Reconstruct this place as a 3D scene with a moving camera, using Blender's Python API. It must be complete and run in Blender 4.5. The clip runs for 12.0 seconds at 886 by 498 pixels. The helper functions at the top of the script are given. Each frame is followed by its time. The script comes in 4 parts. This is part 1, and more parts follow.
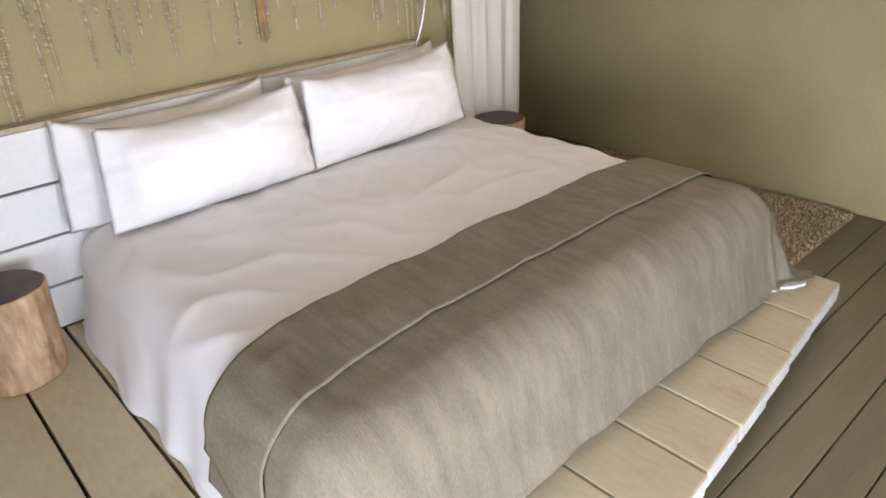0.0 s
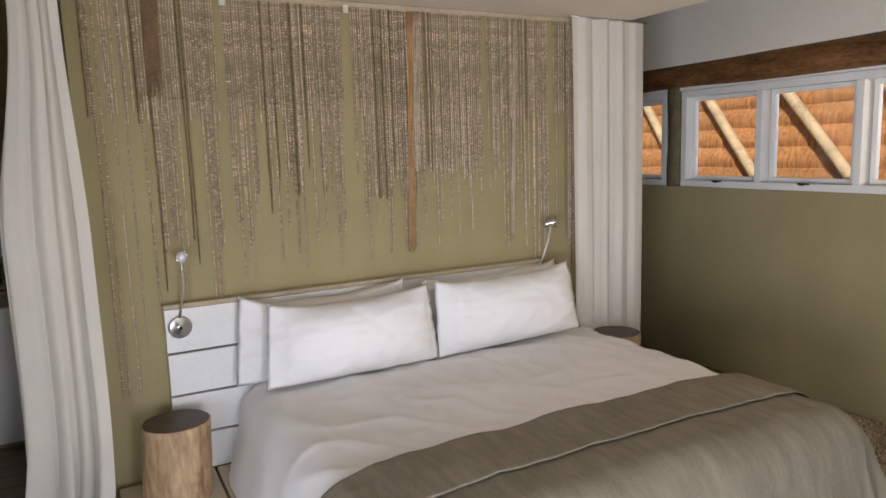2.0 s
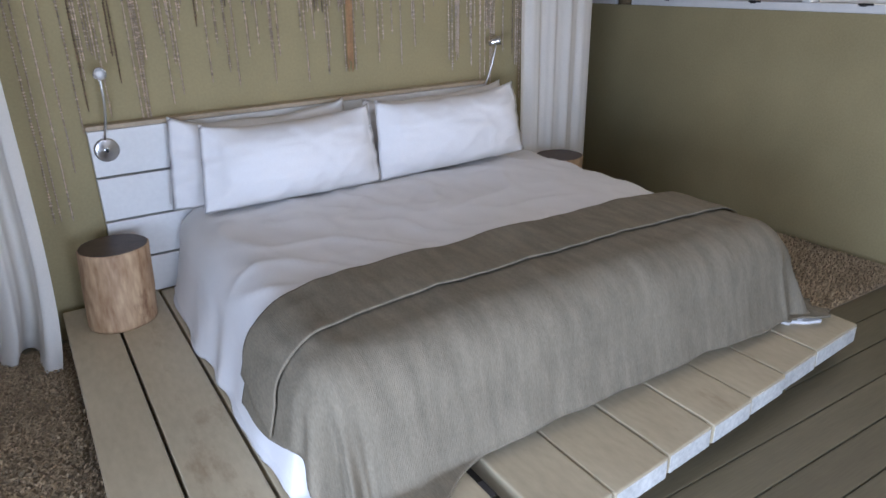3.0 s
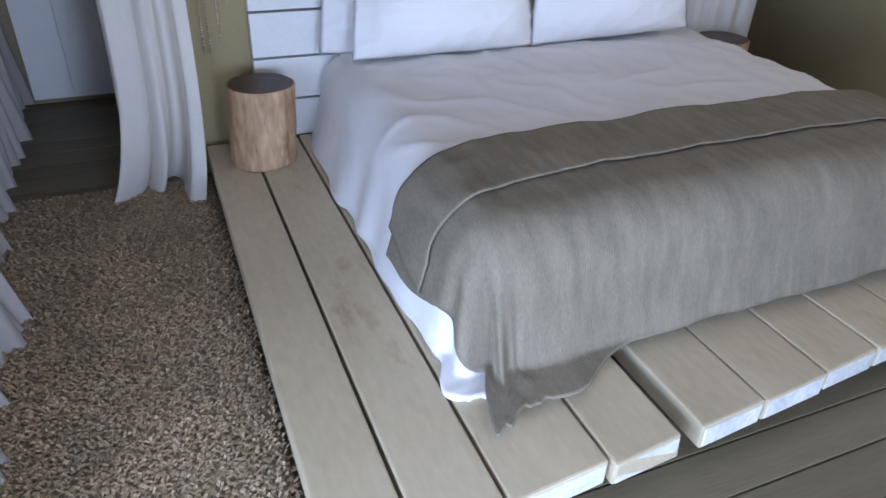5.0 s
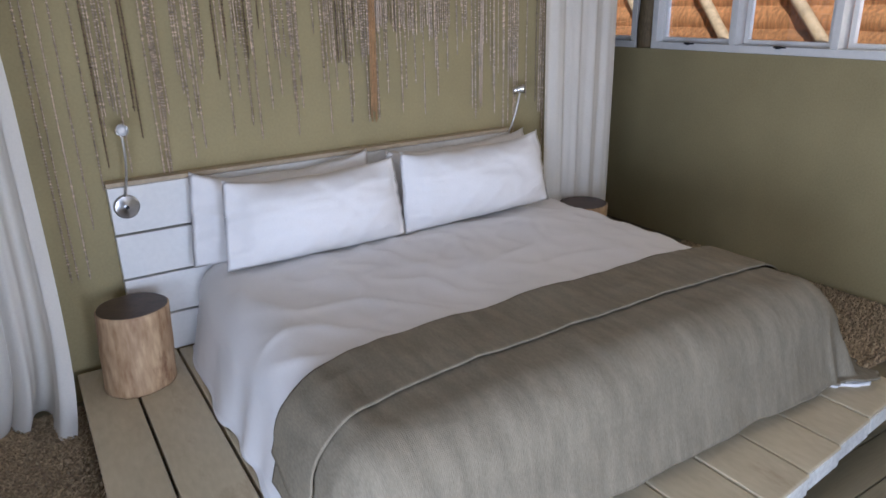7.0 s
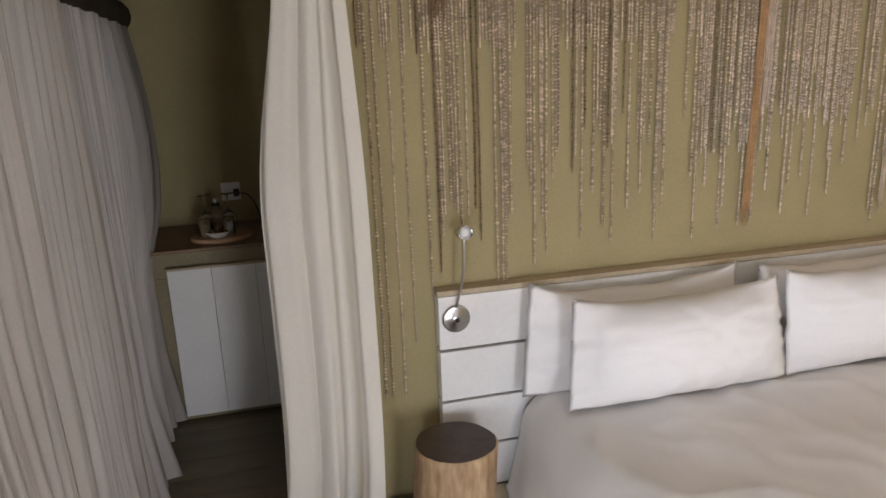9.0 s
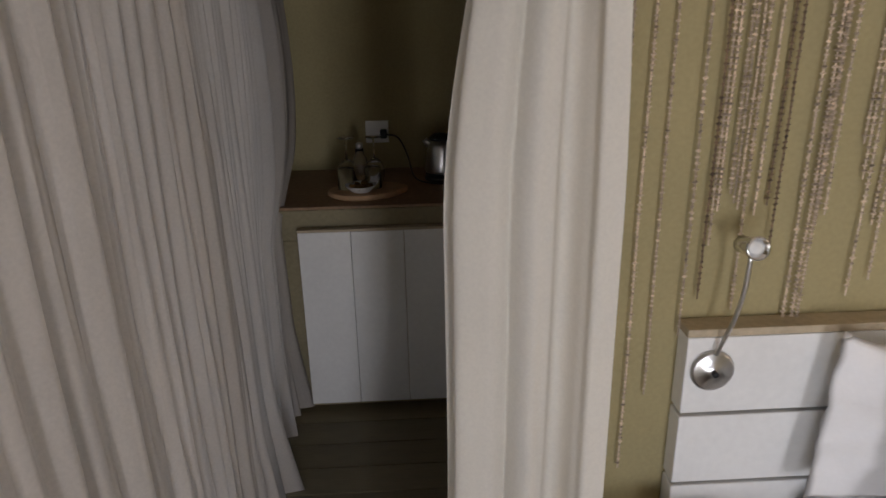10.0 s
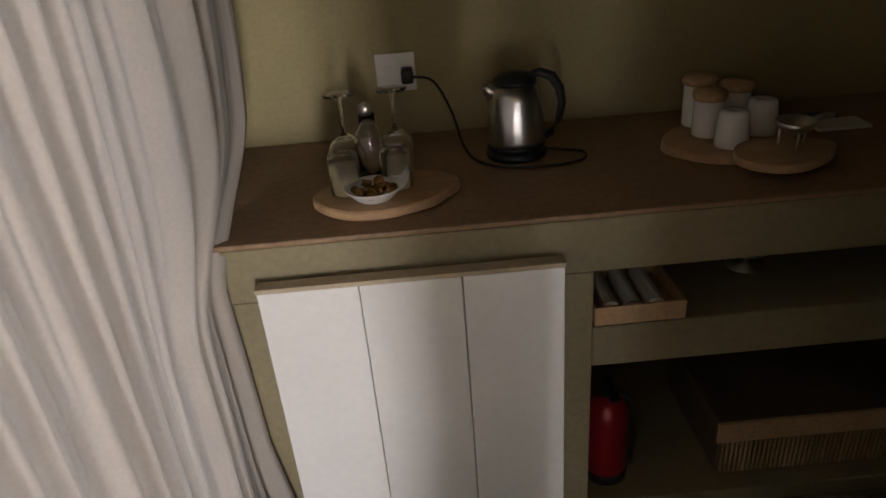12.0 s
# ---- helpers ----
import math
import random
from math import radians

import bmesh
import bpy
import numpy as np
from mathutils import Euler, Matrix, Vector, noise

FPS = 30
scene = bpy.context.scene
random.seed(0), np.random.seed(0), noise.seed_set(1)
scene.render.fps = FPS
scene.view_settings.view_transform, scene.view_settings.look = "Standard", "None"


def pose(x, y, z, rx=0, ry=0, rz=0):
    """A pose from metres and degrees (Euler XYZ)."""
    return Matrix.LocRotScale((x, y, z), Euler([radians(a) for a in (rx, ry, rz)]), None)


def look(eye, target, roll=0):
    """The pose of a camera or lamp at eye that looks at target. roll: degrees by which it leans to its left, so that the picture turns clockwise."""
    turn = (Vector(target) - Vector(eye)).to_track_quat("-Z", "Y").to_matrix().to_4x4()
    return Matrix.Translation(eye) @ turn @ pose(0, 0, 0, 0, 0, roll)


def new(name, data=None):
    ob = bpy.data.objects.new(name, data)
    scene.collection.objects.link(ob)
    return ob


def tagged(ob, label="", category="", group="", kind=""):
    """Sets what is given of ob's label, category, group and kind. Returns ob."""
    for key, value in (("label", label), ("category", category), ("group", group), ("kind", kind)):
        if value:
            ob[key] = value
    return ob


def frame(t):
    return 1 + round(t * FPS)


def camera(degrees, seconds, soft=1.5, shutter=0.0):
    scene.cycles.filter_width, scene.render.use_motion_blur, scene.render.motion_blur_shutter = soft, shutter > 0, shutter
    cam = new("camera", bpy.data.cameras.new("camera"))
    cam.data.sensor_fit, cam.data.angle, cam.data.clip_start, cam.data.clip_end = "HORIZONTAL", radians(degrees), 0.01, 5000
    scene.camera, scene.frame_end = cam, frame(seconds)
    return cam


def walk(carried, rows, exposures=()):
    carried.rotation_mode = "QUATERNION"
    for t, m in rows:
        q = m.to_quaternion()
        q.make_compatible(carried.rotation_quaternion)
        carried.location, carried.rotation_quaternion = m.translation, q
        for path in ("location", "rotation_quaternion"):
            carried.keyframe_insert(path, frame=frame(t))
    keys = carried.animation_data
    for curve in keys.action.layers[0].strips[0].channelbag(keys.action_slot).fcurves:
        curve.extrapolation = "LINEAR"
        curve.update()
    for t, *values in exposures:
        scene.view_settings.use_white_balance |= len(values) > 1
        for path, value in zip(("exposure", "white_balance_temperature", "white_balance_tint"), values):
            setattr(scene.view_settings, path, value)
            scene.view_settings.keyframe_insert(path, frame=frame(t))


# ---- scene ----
cam = camera(65.5, 12.0, shutter=0.12)
PATH = [
    (0, (-0.209, -2.711, 1.57), (0.958, -1.371, 0.651), -3.0),
    (0.5, (-0.276, -3.019, 1.584), (0.676, -1.359, 1.0), -3.6),
    (1, (-0.305, -3.116, 1.592), (0.654, -1.393, 1.26), -3.1),
    (1.5, (-0.305, -3.147, 1.608), (0.626, -1.391, 1.384), -2.6),
    (2, (-0.27, -3.207, 1.569), (0.645, -1.453, 1.281), -1.9),
    (2.5, (-0.244, -3.199, 1.531), (0.721, -1.532, 0.989), -1.2),
    (3, (-0.231, -3.202, 1.504), (0.737, -1.623, 0.751), -1.3),
    (3.2, (-0.227, -3.195, 1.462), (0.731, -1.634, 0.658), -1.5),
    (4.8, (-0.345, -3.06, 1.423), (0.398, -1.533, 0.367), 1.5),
    (5, (-0.389, -3.042, 1.43), (0.289, -1.491, 0.364), 2.3),
    (5.5, (-0.433, -3.053, 1.486), (0.026, -1.456, 0.372), 1.5),
    (6, (-0.366, -3.059, 1.488), (0.298, -1.475, 0.464), -1.0),
    (6.5, (-0.298, -3.044, 1.556), (0.658, -1.539, 0.65), -1.7),
    (6.7, (-0.258, -3.041, 1.567), (0.734, -1.506, 0.756), -0.9),
    (8.3, (-0.376, -2.711, 1.709), (0.398, -0.898, 1.369), -2.7),
    (8.5, (-0.407, -2.623, 1.715), (0.272, -0.78, 1.338), -2.0),
    (9, (-0.504, -2.223, 1.665), (-0.044, -0.343, 1.16), -2.3),
    (9.5, (-0.581, -1.82, 1.653), (-0.247, 0.059, 1.053), -1.2),
    (10, (-0.606, -1.382, 1.634), (-0.509, 0.491, 0.941), -1.0),
    (10.5, (-0.669, -1.049, 1.567), (-0.729, 0.802, 0.813), -1.3),
    (11, (-0.707, -0.689, 1.526), (-0.784, 1.119, 0.674), -2.3),
    (11.5, (-0.688, -0.351, 1.491), (-0.86, 1.439, 0.615), -3.1),
    (12, (-0.672, -0.051, 1.465), (-0.652, 1.723, 0.542), -4.9),
]
walk(cam, [(t, look(eye, target, roll)) for t, eye, target, roll in PATH], exposures=[(0.0, 0.45, 5900, 14), (0.5, 0.15, 5900, 14), (2.0, -0.05, 6000, 13), (2.5, -0.1, 5400, 14), (3.2, -0.15, 5000, 14), (4.8, -0.1, 4800, 15), (5.5, -0.1, 4750, 15), (6.7, -0.2, 4950, 15), (8.3, 0.0, 6300, 14), (9.5, -0.2, 6200, 15), (10.5, -0.3, 6300, 15), (11.0, 0.15, 6400, 16), (11.5, 0.75, 6400, 16), (12.0, 1.3, 6700, 16)])

# ---- light ----
world = bpy.data.worlds.new("world")
scene.world = world
world.use_nodes = True
wn = world.node_tree
sky = wn.nodes.new("ShaderNodeTexSky")
sky.sky_type, sky.sun_disc = "NISHITA", False
sky.sun_elevation, sky.sun_rotation = radians(62), radians(259)
wn.links.new(sky.outputs[0], wn.nodes["Background"].inputs[0])
wn.nodes["Background"].inputs[1].default_value = 0.13

sun = new("sun", bpy.data.lights.new("sun", "SUN"))
sun.data.energy, sun.data.angle, sun.data.color = 5.0, radians(0.6), (1.0, 0.94, 0.84)
sun.matrix_world = look((-4.2, -0.8, 8), (0, 0, 0))


def sky_lamp(name, eye, target, w, h, watts, colour):
    lamp = new(name, bpy.data.lights.new(name, "AREA"))
    lamp.data.shape, lamp.data.size, lamp.data.size_y = "RECTANGLE", w, h
    lamp.data.energy, lamp.data.color = watts, colour
    lamp.matrix_world = look(eye, target)
    return lamp


sky_lamp("front_daylight", (0.15, -4.62, 0.85), (0.15, 0, 0.95), 0.55, 1.3, 58, (0.97, 0.97, 1.0))
sky_lamp("open_side_daylight", (-1.33, -3.45, 0.60), (3.0, -3.10, 0.62), 1.9, 1.0, 86, (0.92, 0.95, 1.0))
sky_lamp("window_daylight", (3.63, -1.68, 1.58), (0, -1.3, 1.6), 0.85, 0.5, 8, (1.0, 0.80, 0.56))
sky_lamp("side_daylight", (-1.50, -0.10, 1.05), (3, -0.10, 1.0), 2.4, 1.9, 10, (0.80, 0.89, 1.0))



# ---- materials ----
def mat(name, colour, rough=0.7, var=0.12, scale=6.0, fine=60.0, bump=0.15, metal=0.0, transl=0.0, stretch=(1, 1, 1),
        dark=None, per_object=0.0, island=0.0, spec=0.4, depth=0.004):
    m = bpy.data.materials.new(name)
    m.use_nodes = True
    nt, n = m.node_tree, m.node_tree.nodes
    bsdf = n["Principled BSDF"]
    tc, mp = n.new("ShaderNodeTexCoord"), n.new("ShaderNodeMapping")
    mp.inputs["Scale"].default_value = stretch
    nt.links.new(tc.outputs["Object"], mp.inputs[0])
    big, small = n.new("ShaderNodeTexNoise"), n.new("ShaderNodeTexNoise")
    big.inputs["Scale"].default_value, small.inputs["Scale"].default_value = scale, fine
    big.inputs["Detail"].default_value, small.inputs["Detail"].default_value = 4, 3
    nt.links.new(mp.outputs[0], big.inputs[0]), nt.links.new(mp.outputs[0], small.inputs[0])
    blend = n.new("ShaderNodeMath")
    blend.operation = "MULTIPLY_ADD"
    blend.inputs[1].default_value = 0.45
    nt.links.new(small.outputs[0], blend.inputs[0])
    half = n.new("ShaderNodeMath")
    half.operation = "MULTIPLY"
    half.inputs[1].default_value = 0.55
    nt.links.new(big.outputs[0], half.inputs[0])
    nt.links.new(half.outputs[0], blend.inputs[2])
    ramp = n.new("ShaderNodeValToRGB")
    low = dark or tuple(c * (1 - 2.2 * var) for c in colour)
    high = tuple(min(1, c * (1 + var)) for c in colour)
    ramp.color_ramp.elements[0].position, ramp.color_ramp.elements[1].position = 0.32, 0.66
    ramp.color_ramp.elements[0].color, ramp.color_ramp.elements[1].color = (*low, 1), (*high, 1)
    nt.links.new(blend.outputs[0], ramp.inputs[0])
    out = ramp.outputs[0]
    if per_object or island:
        src = n.new("ShaderNodeObjectInfo" if per_object else "ShaderNodeNewGeometry")
        val = n.new("ShaderNodeMath")
        val.operation = "MULTIPLY_ADD"
        amount = per_object or island
        val.inputs[1].default_value, val.inputs[2].default_value = 2 * amount, 1 - amount
        nt.links.new(src.outputs["Random" if per_object else "Random Per Island"], val.inputs[0])
        hsv = n.new("ShaderNodeHueSaturation")
        nt.links.new(out, hsv.inputs["Color"]), nt.links.new(val.outputs[0], hsv.inputs["Value"])
        out = hsv.outputs[0]
    nt.links.new(out, bsdf.inputs["Base Color"])
    bsdf.inputs["Roughness"].default_value, bsdf.inputs["Metallic"].default_value = rough, metal
    bsdf.inputs["Specular IOR Level"].default_value = spec
    if bump:
        b = n.new("ShaderNodeBump")
        b.inputs["Strength"].default_value, b.inputs["Distance"].default_value = bump, depth
        nt.links.new(blend.outputs[0], b.inputs["Height"])
        nt.links.new(b.outputs[0], bsdf.inputs["Normal"])
    if transl:
        tr, mix = n.new("ShaderNodeBsdfTranslucent"), n.new("ShaderNodeMixShader")
        nt.links.new(out, tr.inputs[0])
        mix.inputs[0].default_value = transl
        nt.links.new(bsdf.outputs[0], mix.inputs[1]), nt.links.new(tr.outputs[0], mix.inputs[2])
        nt.links.new(mix.outputs[0], n["Material Output"].inputs[0])
    return m


def glass_mat(name, rough=0.0, tint=(1, 1, 1)):
    m = bpy.data.materials.new(name)
    m.use_nodes = True
    b = m.node_tree.nodes["Principled BSDF"]
    b.inputs["Base Color"].default_value = (*tint, 1)
    b.inputs["Transmission Weight"].default_value, b.inputs["Roughness"].default_value = 1, rough
    b.inputs["IOR"].default_value = 1.45
    return m


def weave(m, scale_x, scale_y, strength, depth=0.002):
    """Adds a woven relief of two crossing thread directions."""
    nt, n = m.node_tree, m.node_tree.nodes
    old = n["Principled BSDF"].inputs["Normal"].links[0].from_node
    uv = n.new("ShaderNodeTexCoord")
    last = old.outputs[0]
    for axis, s in (("X", scale_x), ("Y", scale_y)):
        w = n.new("ShaderNodeTexWave")
        w.bands_direction = axis
        w.inputs["Scale"].default_value, w.inputs["Distortion"].default_value = s, 3.0
        w.inputs["Detail"].default_value, w.inputs["Detail Scale"].default_value = 3, 2.0
        nt.links.new(uv.outputs["UV"], w.inputs[0])
        b = n.new("ShaderNodeBump")
        b.inputs["Strength"].default_value, b.inputs["Distance"].default_value = strength, depth
        nt.links.new(w.outputs[0], b.inputs["Height"])
        nt.links.new(last, b.inputs["Normal"])
        last = b.outputs[0]
    nt.links.new(last, n["Principled BSDF"].inputs["Normal"])


def stain(m, colour, scale, low, high, stretch):
    """Mixes sparse worn blotches of another colour into a material."""
    nt, n = m.node_tree, m.node_tree.nodes
    base = n["Principled BSDF"].inputs["Base Color"]
    old = base.links[0].from_socket
    tc, mp, tex, ramp, mix = (n.new(k) for k in ("ShaderNodeTexCoord", "ShaderNodeMapping", "ShaderNodeTexNoise", "ShaderNodeValToRGB", "ShaderNodeMixRGB"))
    mp.inputs["Scale"].default_value = stretch
    tex.inputs["Scale"].default_value, tex.inputs["Detail"].default_value, tex.inputs["Roughness"].default_value = scale, 6, 0.65
    ramp.color_ramp.elements[0].position, ramp.color_ramp.elements[1].position = low, high
    nt.links.new(tc.outputs["Object"], mp.inputs[0]), nt.links.new(mp.outputs[0], tex.inputs[0]), nt.links.new(tex.outputs[0], ramp.inputs[0])
    nt.links.new(ramp.outputs[0], mix.inputs[0]), nt.links.new(old, mix.inputs[1])
    mix.inputs[2].default_value = (*colour, 1)
    nt.links.new(mix.outputs[0], base)


OLIVE = mat("olive_plaster", (0.355, 0.297, 0.150), 0.8, 0.07, 2.5, 90, 0.18)
WHITE_WALL = mat("white_plaster", (0.82, 0.76, 0.65), 0.85, 0.04, 2, 70, 0.12)
CEIL = mat("ceiling_board", (0.72, 0.64, 0.54), 0.85, 0.03, 1.5, 60, 0.05)
BOARD = mat("painted_floor_board", (0.165, 0.138, 0.080), 0.55, 0.10, 3, 40, 0.25, stretch=(0.3, 4, 4), per_object=0.10)
SUBFLOOR = mat("subfloor", (0.03, 0.026, 0.02), 0.9)
PLANK = mat("limed_plank", (0.53, 0.455, 0.305), 0.5, 0.06, 2.2, 22, 0.10, stretch=(2.2, 0.8, 2.2), dark=(0.44, 0.37, 0.24), per_object=0.06)
stain(PLANK, (0.30, 0.20, 0.11), 2.6, 0.60, 0.80, (2.4, 0.9, 1))
END_PAINT = mat("worn_white_end_paint", (0.70, 0.69, 0.64), 0.6, 0.14, 9, 60, 0.3)
BEARER = mat("bearer", (0.06, 0.05, 0.04), 0.9)
WHITE_PAINT = mat("white_paint", (0.80, 0.79, 0.76), 0.5, 0.03, 5, 50, 0.12)
RAW_EDGE = mat("raw_board_edge", (0.50, 0.41, 0.28), 0.65, 0.1, 8, 60, 0.2)
LINEN = mat("white_cotton", (0.83, 0.81, 0.79), 0.85, 0.015, 5, 120, 0.25, transl=0.0)
THROW = mat("grey_green_woven_wool", (0.240, 0.208, 0.148), 0.92, 0.13, 8, 90, 0.6, spec=0.2, stretch=(3.5, 0.8, 0.8))
weave(THROW, 62, 62, 0.16)
# ivory darkened: the dim light on this curtain is put into its colour
SHEER = mat("dimmed_ivory_sheer", (0.53, 0.485, 0.43), 0.9, 0.05, 3, 150, 0.2, transl=0.30)
NET = mat("ivory_cotton_voile", (0.86, 0.82, 0.74), 0.9, 0.03, 3, 150, 0.2, transl=0.3)
BARK = mat("stripped_log", (0.50, 0.36, 0.21), 0.55, 0.16, 6, 26, 0.3, stretch=(2, 2, 0.5), dark=(0.24, 0.13, 0.06))
stain(BARK, (0.15, 0.065, 0.03), 6, 0.56, 0.72, (1.6, 1.6, 0.7))
LOGTOP = mat("stained_log_top", (0.075, 0.045, 0.03), 0.45, 0.2, 12, 60, 0.3)
BEAM = mat("varnished_beam", (0.22, 0.105, 0.035), 0.4, 0.3, 5, 30, 0.4, stretch=(3, 0.7, 3), dark=(0.045, 0.02, 0.01))
POST = mat("weathered_post", (0.17, 0.125, 0.065), 0.7, 0.25, 6, 40, 0.4, stretch=(3, 3, 0.7))
RAFTER = mat("dark_rafter", (0.085, 0.06, 0.04), 0.8, 0.25, 5, 40, 0.3)
THATCH = mat("orange_thatch", (0.62, 0.28, 0.09), 0.9, 0.3, 5, 80, 0.9, stretch=(8, 8, 1), depth=0.02, per_object=0.12)
POLE = mat("pale_pole", (0.58, 0.42, 0.22), 0.7, 0.18, 6, 40, 0.3)
STEEL = mat("brushed_steel", (0.62, 0.61, 0.59), 0.28, 0.05, 4, 90, 0.05, metal=1.0)
CHROME = mat("chrome", (0.75, 0.75, 0.75), 0.12, 0.02, 4, 90, 0.0, metal=1.0)
BLACK = mat("black_plastic", (0.012, 0.012, 0.013), 0.4, 0.1, bump=0.05)
RUG = mat("brown_shag", (0.51, 0.40, 0.25), 0.95, 0.14, 4, 200, 0.3, island=0.29, spec=0.1)
RUGBACK = mat("rug_backing", (0.33, 0.25, 0.165), 0.95)
BEAD = mat("pale_seed_beads", (0.58, 0.46, 0.34), 0.3, 0.2, 30, 200, 0.1, island=0.5, spec=0.6)
BEADDK = mat("brown_seed_beads", (0.20, 0.135, 0.08), 0.4, 0.25, 30, 200, 0.1, island=0.5, spec=0.6)
CORDTAN = mat("tan_cord", (0.50, 0.30, 0.14), 0.8, 0.15, 20, 100, 0.3)
CORDBR = mat("brown_cord", (0.25, 0.16, 0.085), 0.8, 0.2, 20, 100, 0.3)
CONCRETE = mat("olive_screed", (0.29, 0.245, 0.145), 0.7, 0.10, 4, 60, 0.25)
TOPSTAIN = mat("brown_screed_top", (0.33, 0.21, 0.12), 0.55, 0.16, 4, 50, 0.25)
CHOP = mat("pale_chopping_board", (0.52, 0.33, 0.18), 0.55, 0.12, 6, 60, 0.15, stretch=(1, 5, 5))
CERAMIC = mat("white_ceramic", (0.80, 0.79, 0.76), 0.2, 0.02, 5, 50, 0.0)
CORK = mat("pale_wood_lid", (0.55, 0.36, 0.20), 0.6, 0.12, 10, 80, 0.15)
RED = mat("red_enamel", (0.28, 0.010, 0.018), 0.3, 0.05, bump=0.0)
WICKER = mat("woven_reed", (0.33, 0.23, 0.12), 0.75, 0.2, 15, 90, 0.4)
LIDBROWN = mat("brown_lid", (0.12, 0.08, 0.05), 0.7, 0.15)
SWEET = mat("coffee_capsules", (0.30, 0.16, 0.05), 0.25, 0.3, 60, 200, 0.0, island=0.6, metal=0.6)
PAPER = mat("paper", (0.75, 0.73, 0.68), 0.8, 0.02)
BLUE = mat("blue_card", (0.05, 0.09, 0.19), 0.6)
SAND = mat("sandy_ground", (0.42, 0.31, 0.19), 0.95, 0.15, 1.5, 30, 0.3)
# dark brown holds the shade under the roof, unlike the sunlit orange thatch
ROOF = mat("shaded_roof_thatch", (0.14, 0.10, 0.06), 0.95, 0.2, 4, 60, 0.6)
GLASS = glass_mat("clear_glass")
PANE = glass_mat("window_glass")


# ---- mesh helpers ----
def part(name, bm, material, parent=None, label="", smooth=False):
    me = bpy.data.meshes.new(name)
    bm.to_mesh(me)
    bm.free()
    return mesh_part(name, me, material, parent, label, smooth)


def mesh_part(name, me, material, parent=None, label="", smooth=False):
    me.materials.append(material)
    if smooth:
        me.polygons.foreach_set("use_smooth", [True] * len(me.polygons))
    ob = new(name, me)
    if parent:
        ob.parent = parent
        ob.matrix_parent_inverse = parent.matrix_world.inverted()
    if label:
        ob["label"] = label
    return ob


def pydata(name, verts, faces, material, parent=None, label="", smooth=False):
    me = bpy.data.meshes.new(name)
    me.from_pydata([tuple(v) for v in verts], [], [tuple(f) for f in faces])
    me.update()
    return mesh_part(name, me, material, parent, label, smooth)


def thing(name, label, category, place=(0, 0, 0), group="", kind=""):
    ob = new(name)
    ob.empty_display_size = 0.1
    ob.location = place
    ob.matrix_world = Matrix.Translation(place)
    return tagged(ob, label, category, group, kind)


def box(x0, x1, y0, y1, z0, z1, bevel=0.0, bm=None):
    out = bm or bmesh.new()
    m = Matrix.LocRotScale(((x0 + x1) / 2, (y0 + y1) / 2, (z0 + z1) / 2), None, (x1 - x0, y1 - y0, z1 - z0))
    made = bmesh.ops.create_cube(out, size=1, matrix=m)
    if bevel:
        edges = list({e for v in made["verts"] for e in v.link_edges})
        bmesh.ops.bevel(out, geom=edges, offset=bevel, segments=2, affect="EDGES", profile=0.6)
    return out


def lathe(profile, n=32, at=(0, 0, 0), bm=None):
    """A solid of revolution about z from pairs of radius and height."""
    out = bm or bmesh.new()
    rings = []
    for r, z in profile:
        rings.append([out.verts.new((at[0] + max(r, 1e-4) * math.cos(2 * math.pi * k / n), at[1] + max(r, 1e-4) * math.sin(2 * math.pi * k / n), at[2] + z)) for k in range(n)])
    for a, b in zip(rings, rings[1:]):
        for k in range(n):
            out.faces.new((a[k], a[(k + 1) % n], b[(k + 1) % n], b[k]))
    return out


def tube(points, radius, n=10, bm=None):
    """A round rod through points; radius may be one number or one a point."""
    out = bm or bmesh.new()
    pts = [Vector(p) for p in points]
    rad = radius if isinstance(radius, (list, tuple)) else [radius] * len(pts)
    rings = []
    for i, p in enumerate(pts):
        d = (pts[min(i + 1, len(pts) - 1)] - pts[max(i - 1, 0)]).normalized()
        side = d.cross(Vector((0, 0, 1)) if abs(d.z) < 0.9 else Vector((1, 0, 0))).normalized()
        up = side.cross(d)
        rings.append([out.verts.new(p + rad[i] * (math.cos(2 * math.pi * k / n) * side + math.sin(2 * math.pi * k / n) * up)) for k in range(n)])
    for a, b in zip(rings, rings[1:]):
        for k in range(n):
            out.faces.new((a[k], a[(k + 1) % n], b[(k + 1) % n], b[k]))
    out.faces.new(rings[0][::-1]), out.faces.new(rings[-1])
    return out


def log(a, b, radius, seed, n=14, steps=14):
    """A round timber, slightly uneven."""
    a, b = Vector(a), Vector(b)
    pts, rad = [], []
    for i in range(steps + 1):
        f = i / steps
        w = Vector((noise.noise((f * 3, seed, 0)), noise.noise((f * 3, seed, 5)), noise.noise((f * 3, seed, 9)))) * radius * 0.25
        pts.append(a.lerp(b, f) + w)
        rad.append(radius * (1 + 0.12 * noise.noise((f * 7, seed + 20, 0))))
    return tube(pts, rad, n)


def structure(name, bm, material, label, category, smooth=False):
    return tagged(part(name, bm, material, smooth=smooth), label, category, kind="structure")


# ---- shell ----
WX, CZ = 3.50, 2.27
structure("ground", box(-60, 60, -60, 60, -0.5, -0.30), SAND, "pale sandy ground around the lodge", "ground")
structure("subfloor", box(-1.9, 3.7, -5.0, 2.05, -0.28, -0.035), SUBFLOOR, "dark joists under the floor boards", "floor")
wall = structure("wall_head", box(-0.27, 2.31, 0.0, 0.16, 0, CZ + 0.6, 0.006), OLIVE, "olive plastered partition behind the bed", "wall")
structure("wall_back", box(-1.45, 3.75, 1.78, 1.95, -0.03, 2.9), OLIVE, "olive plastered wall behind the counter", "wall")

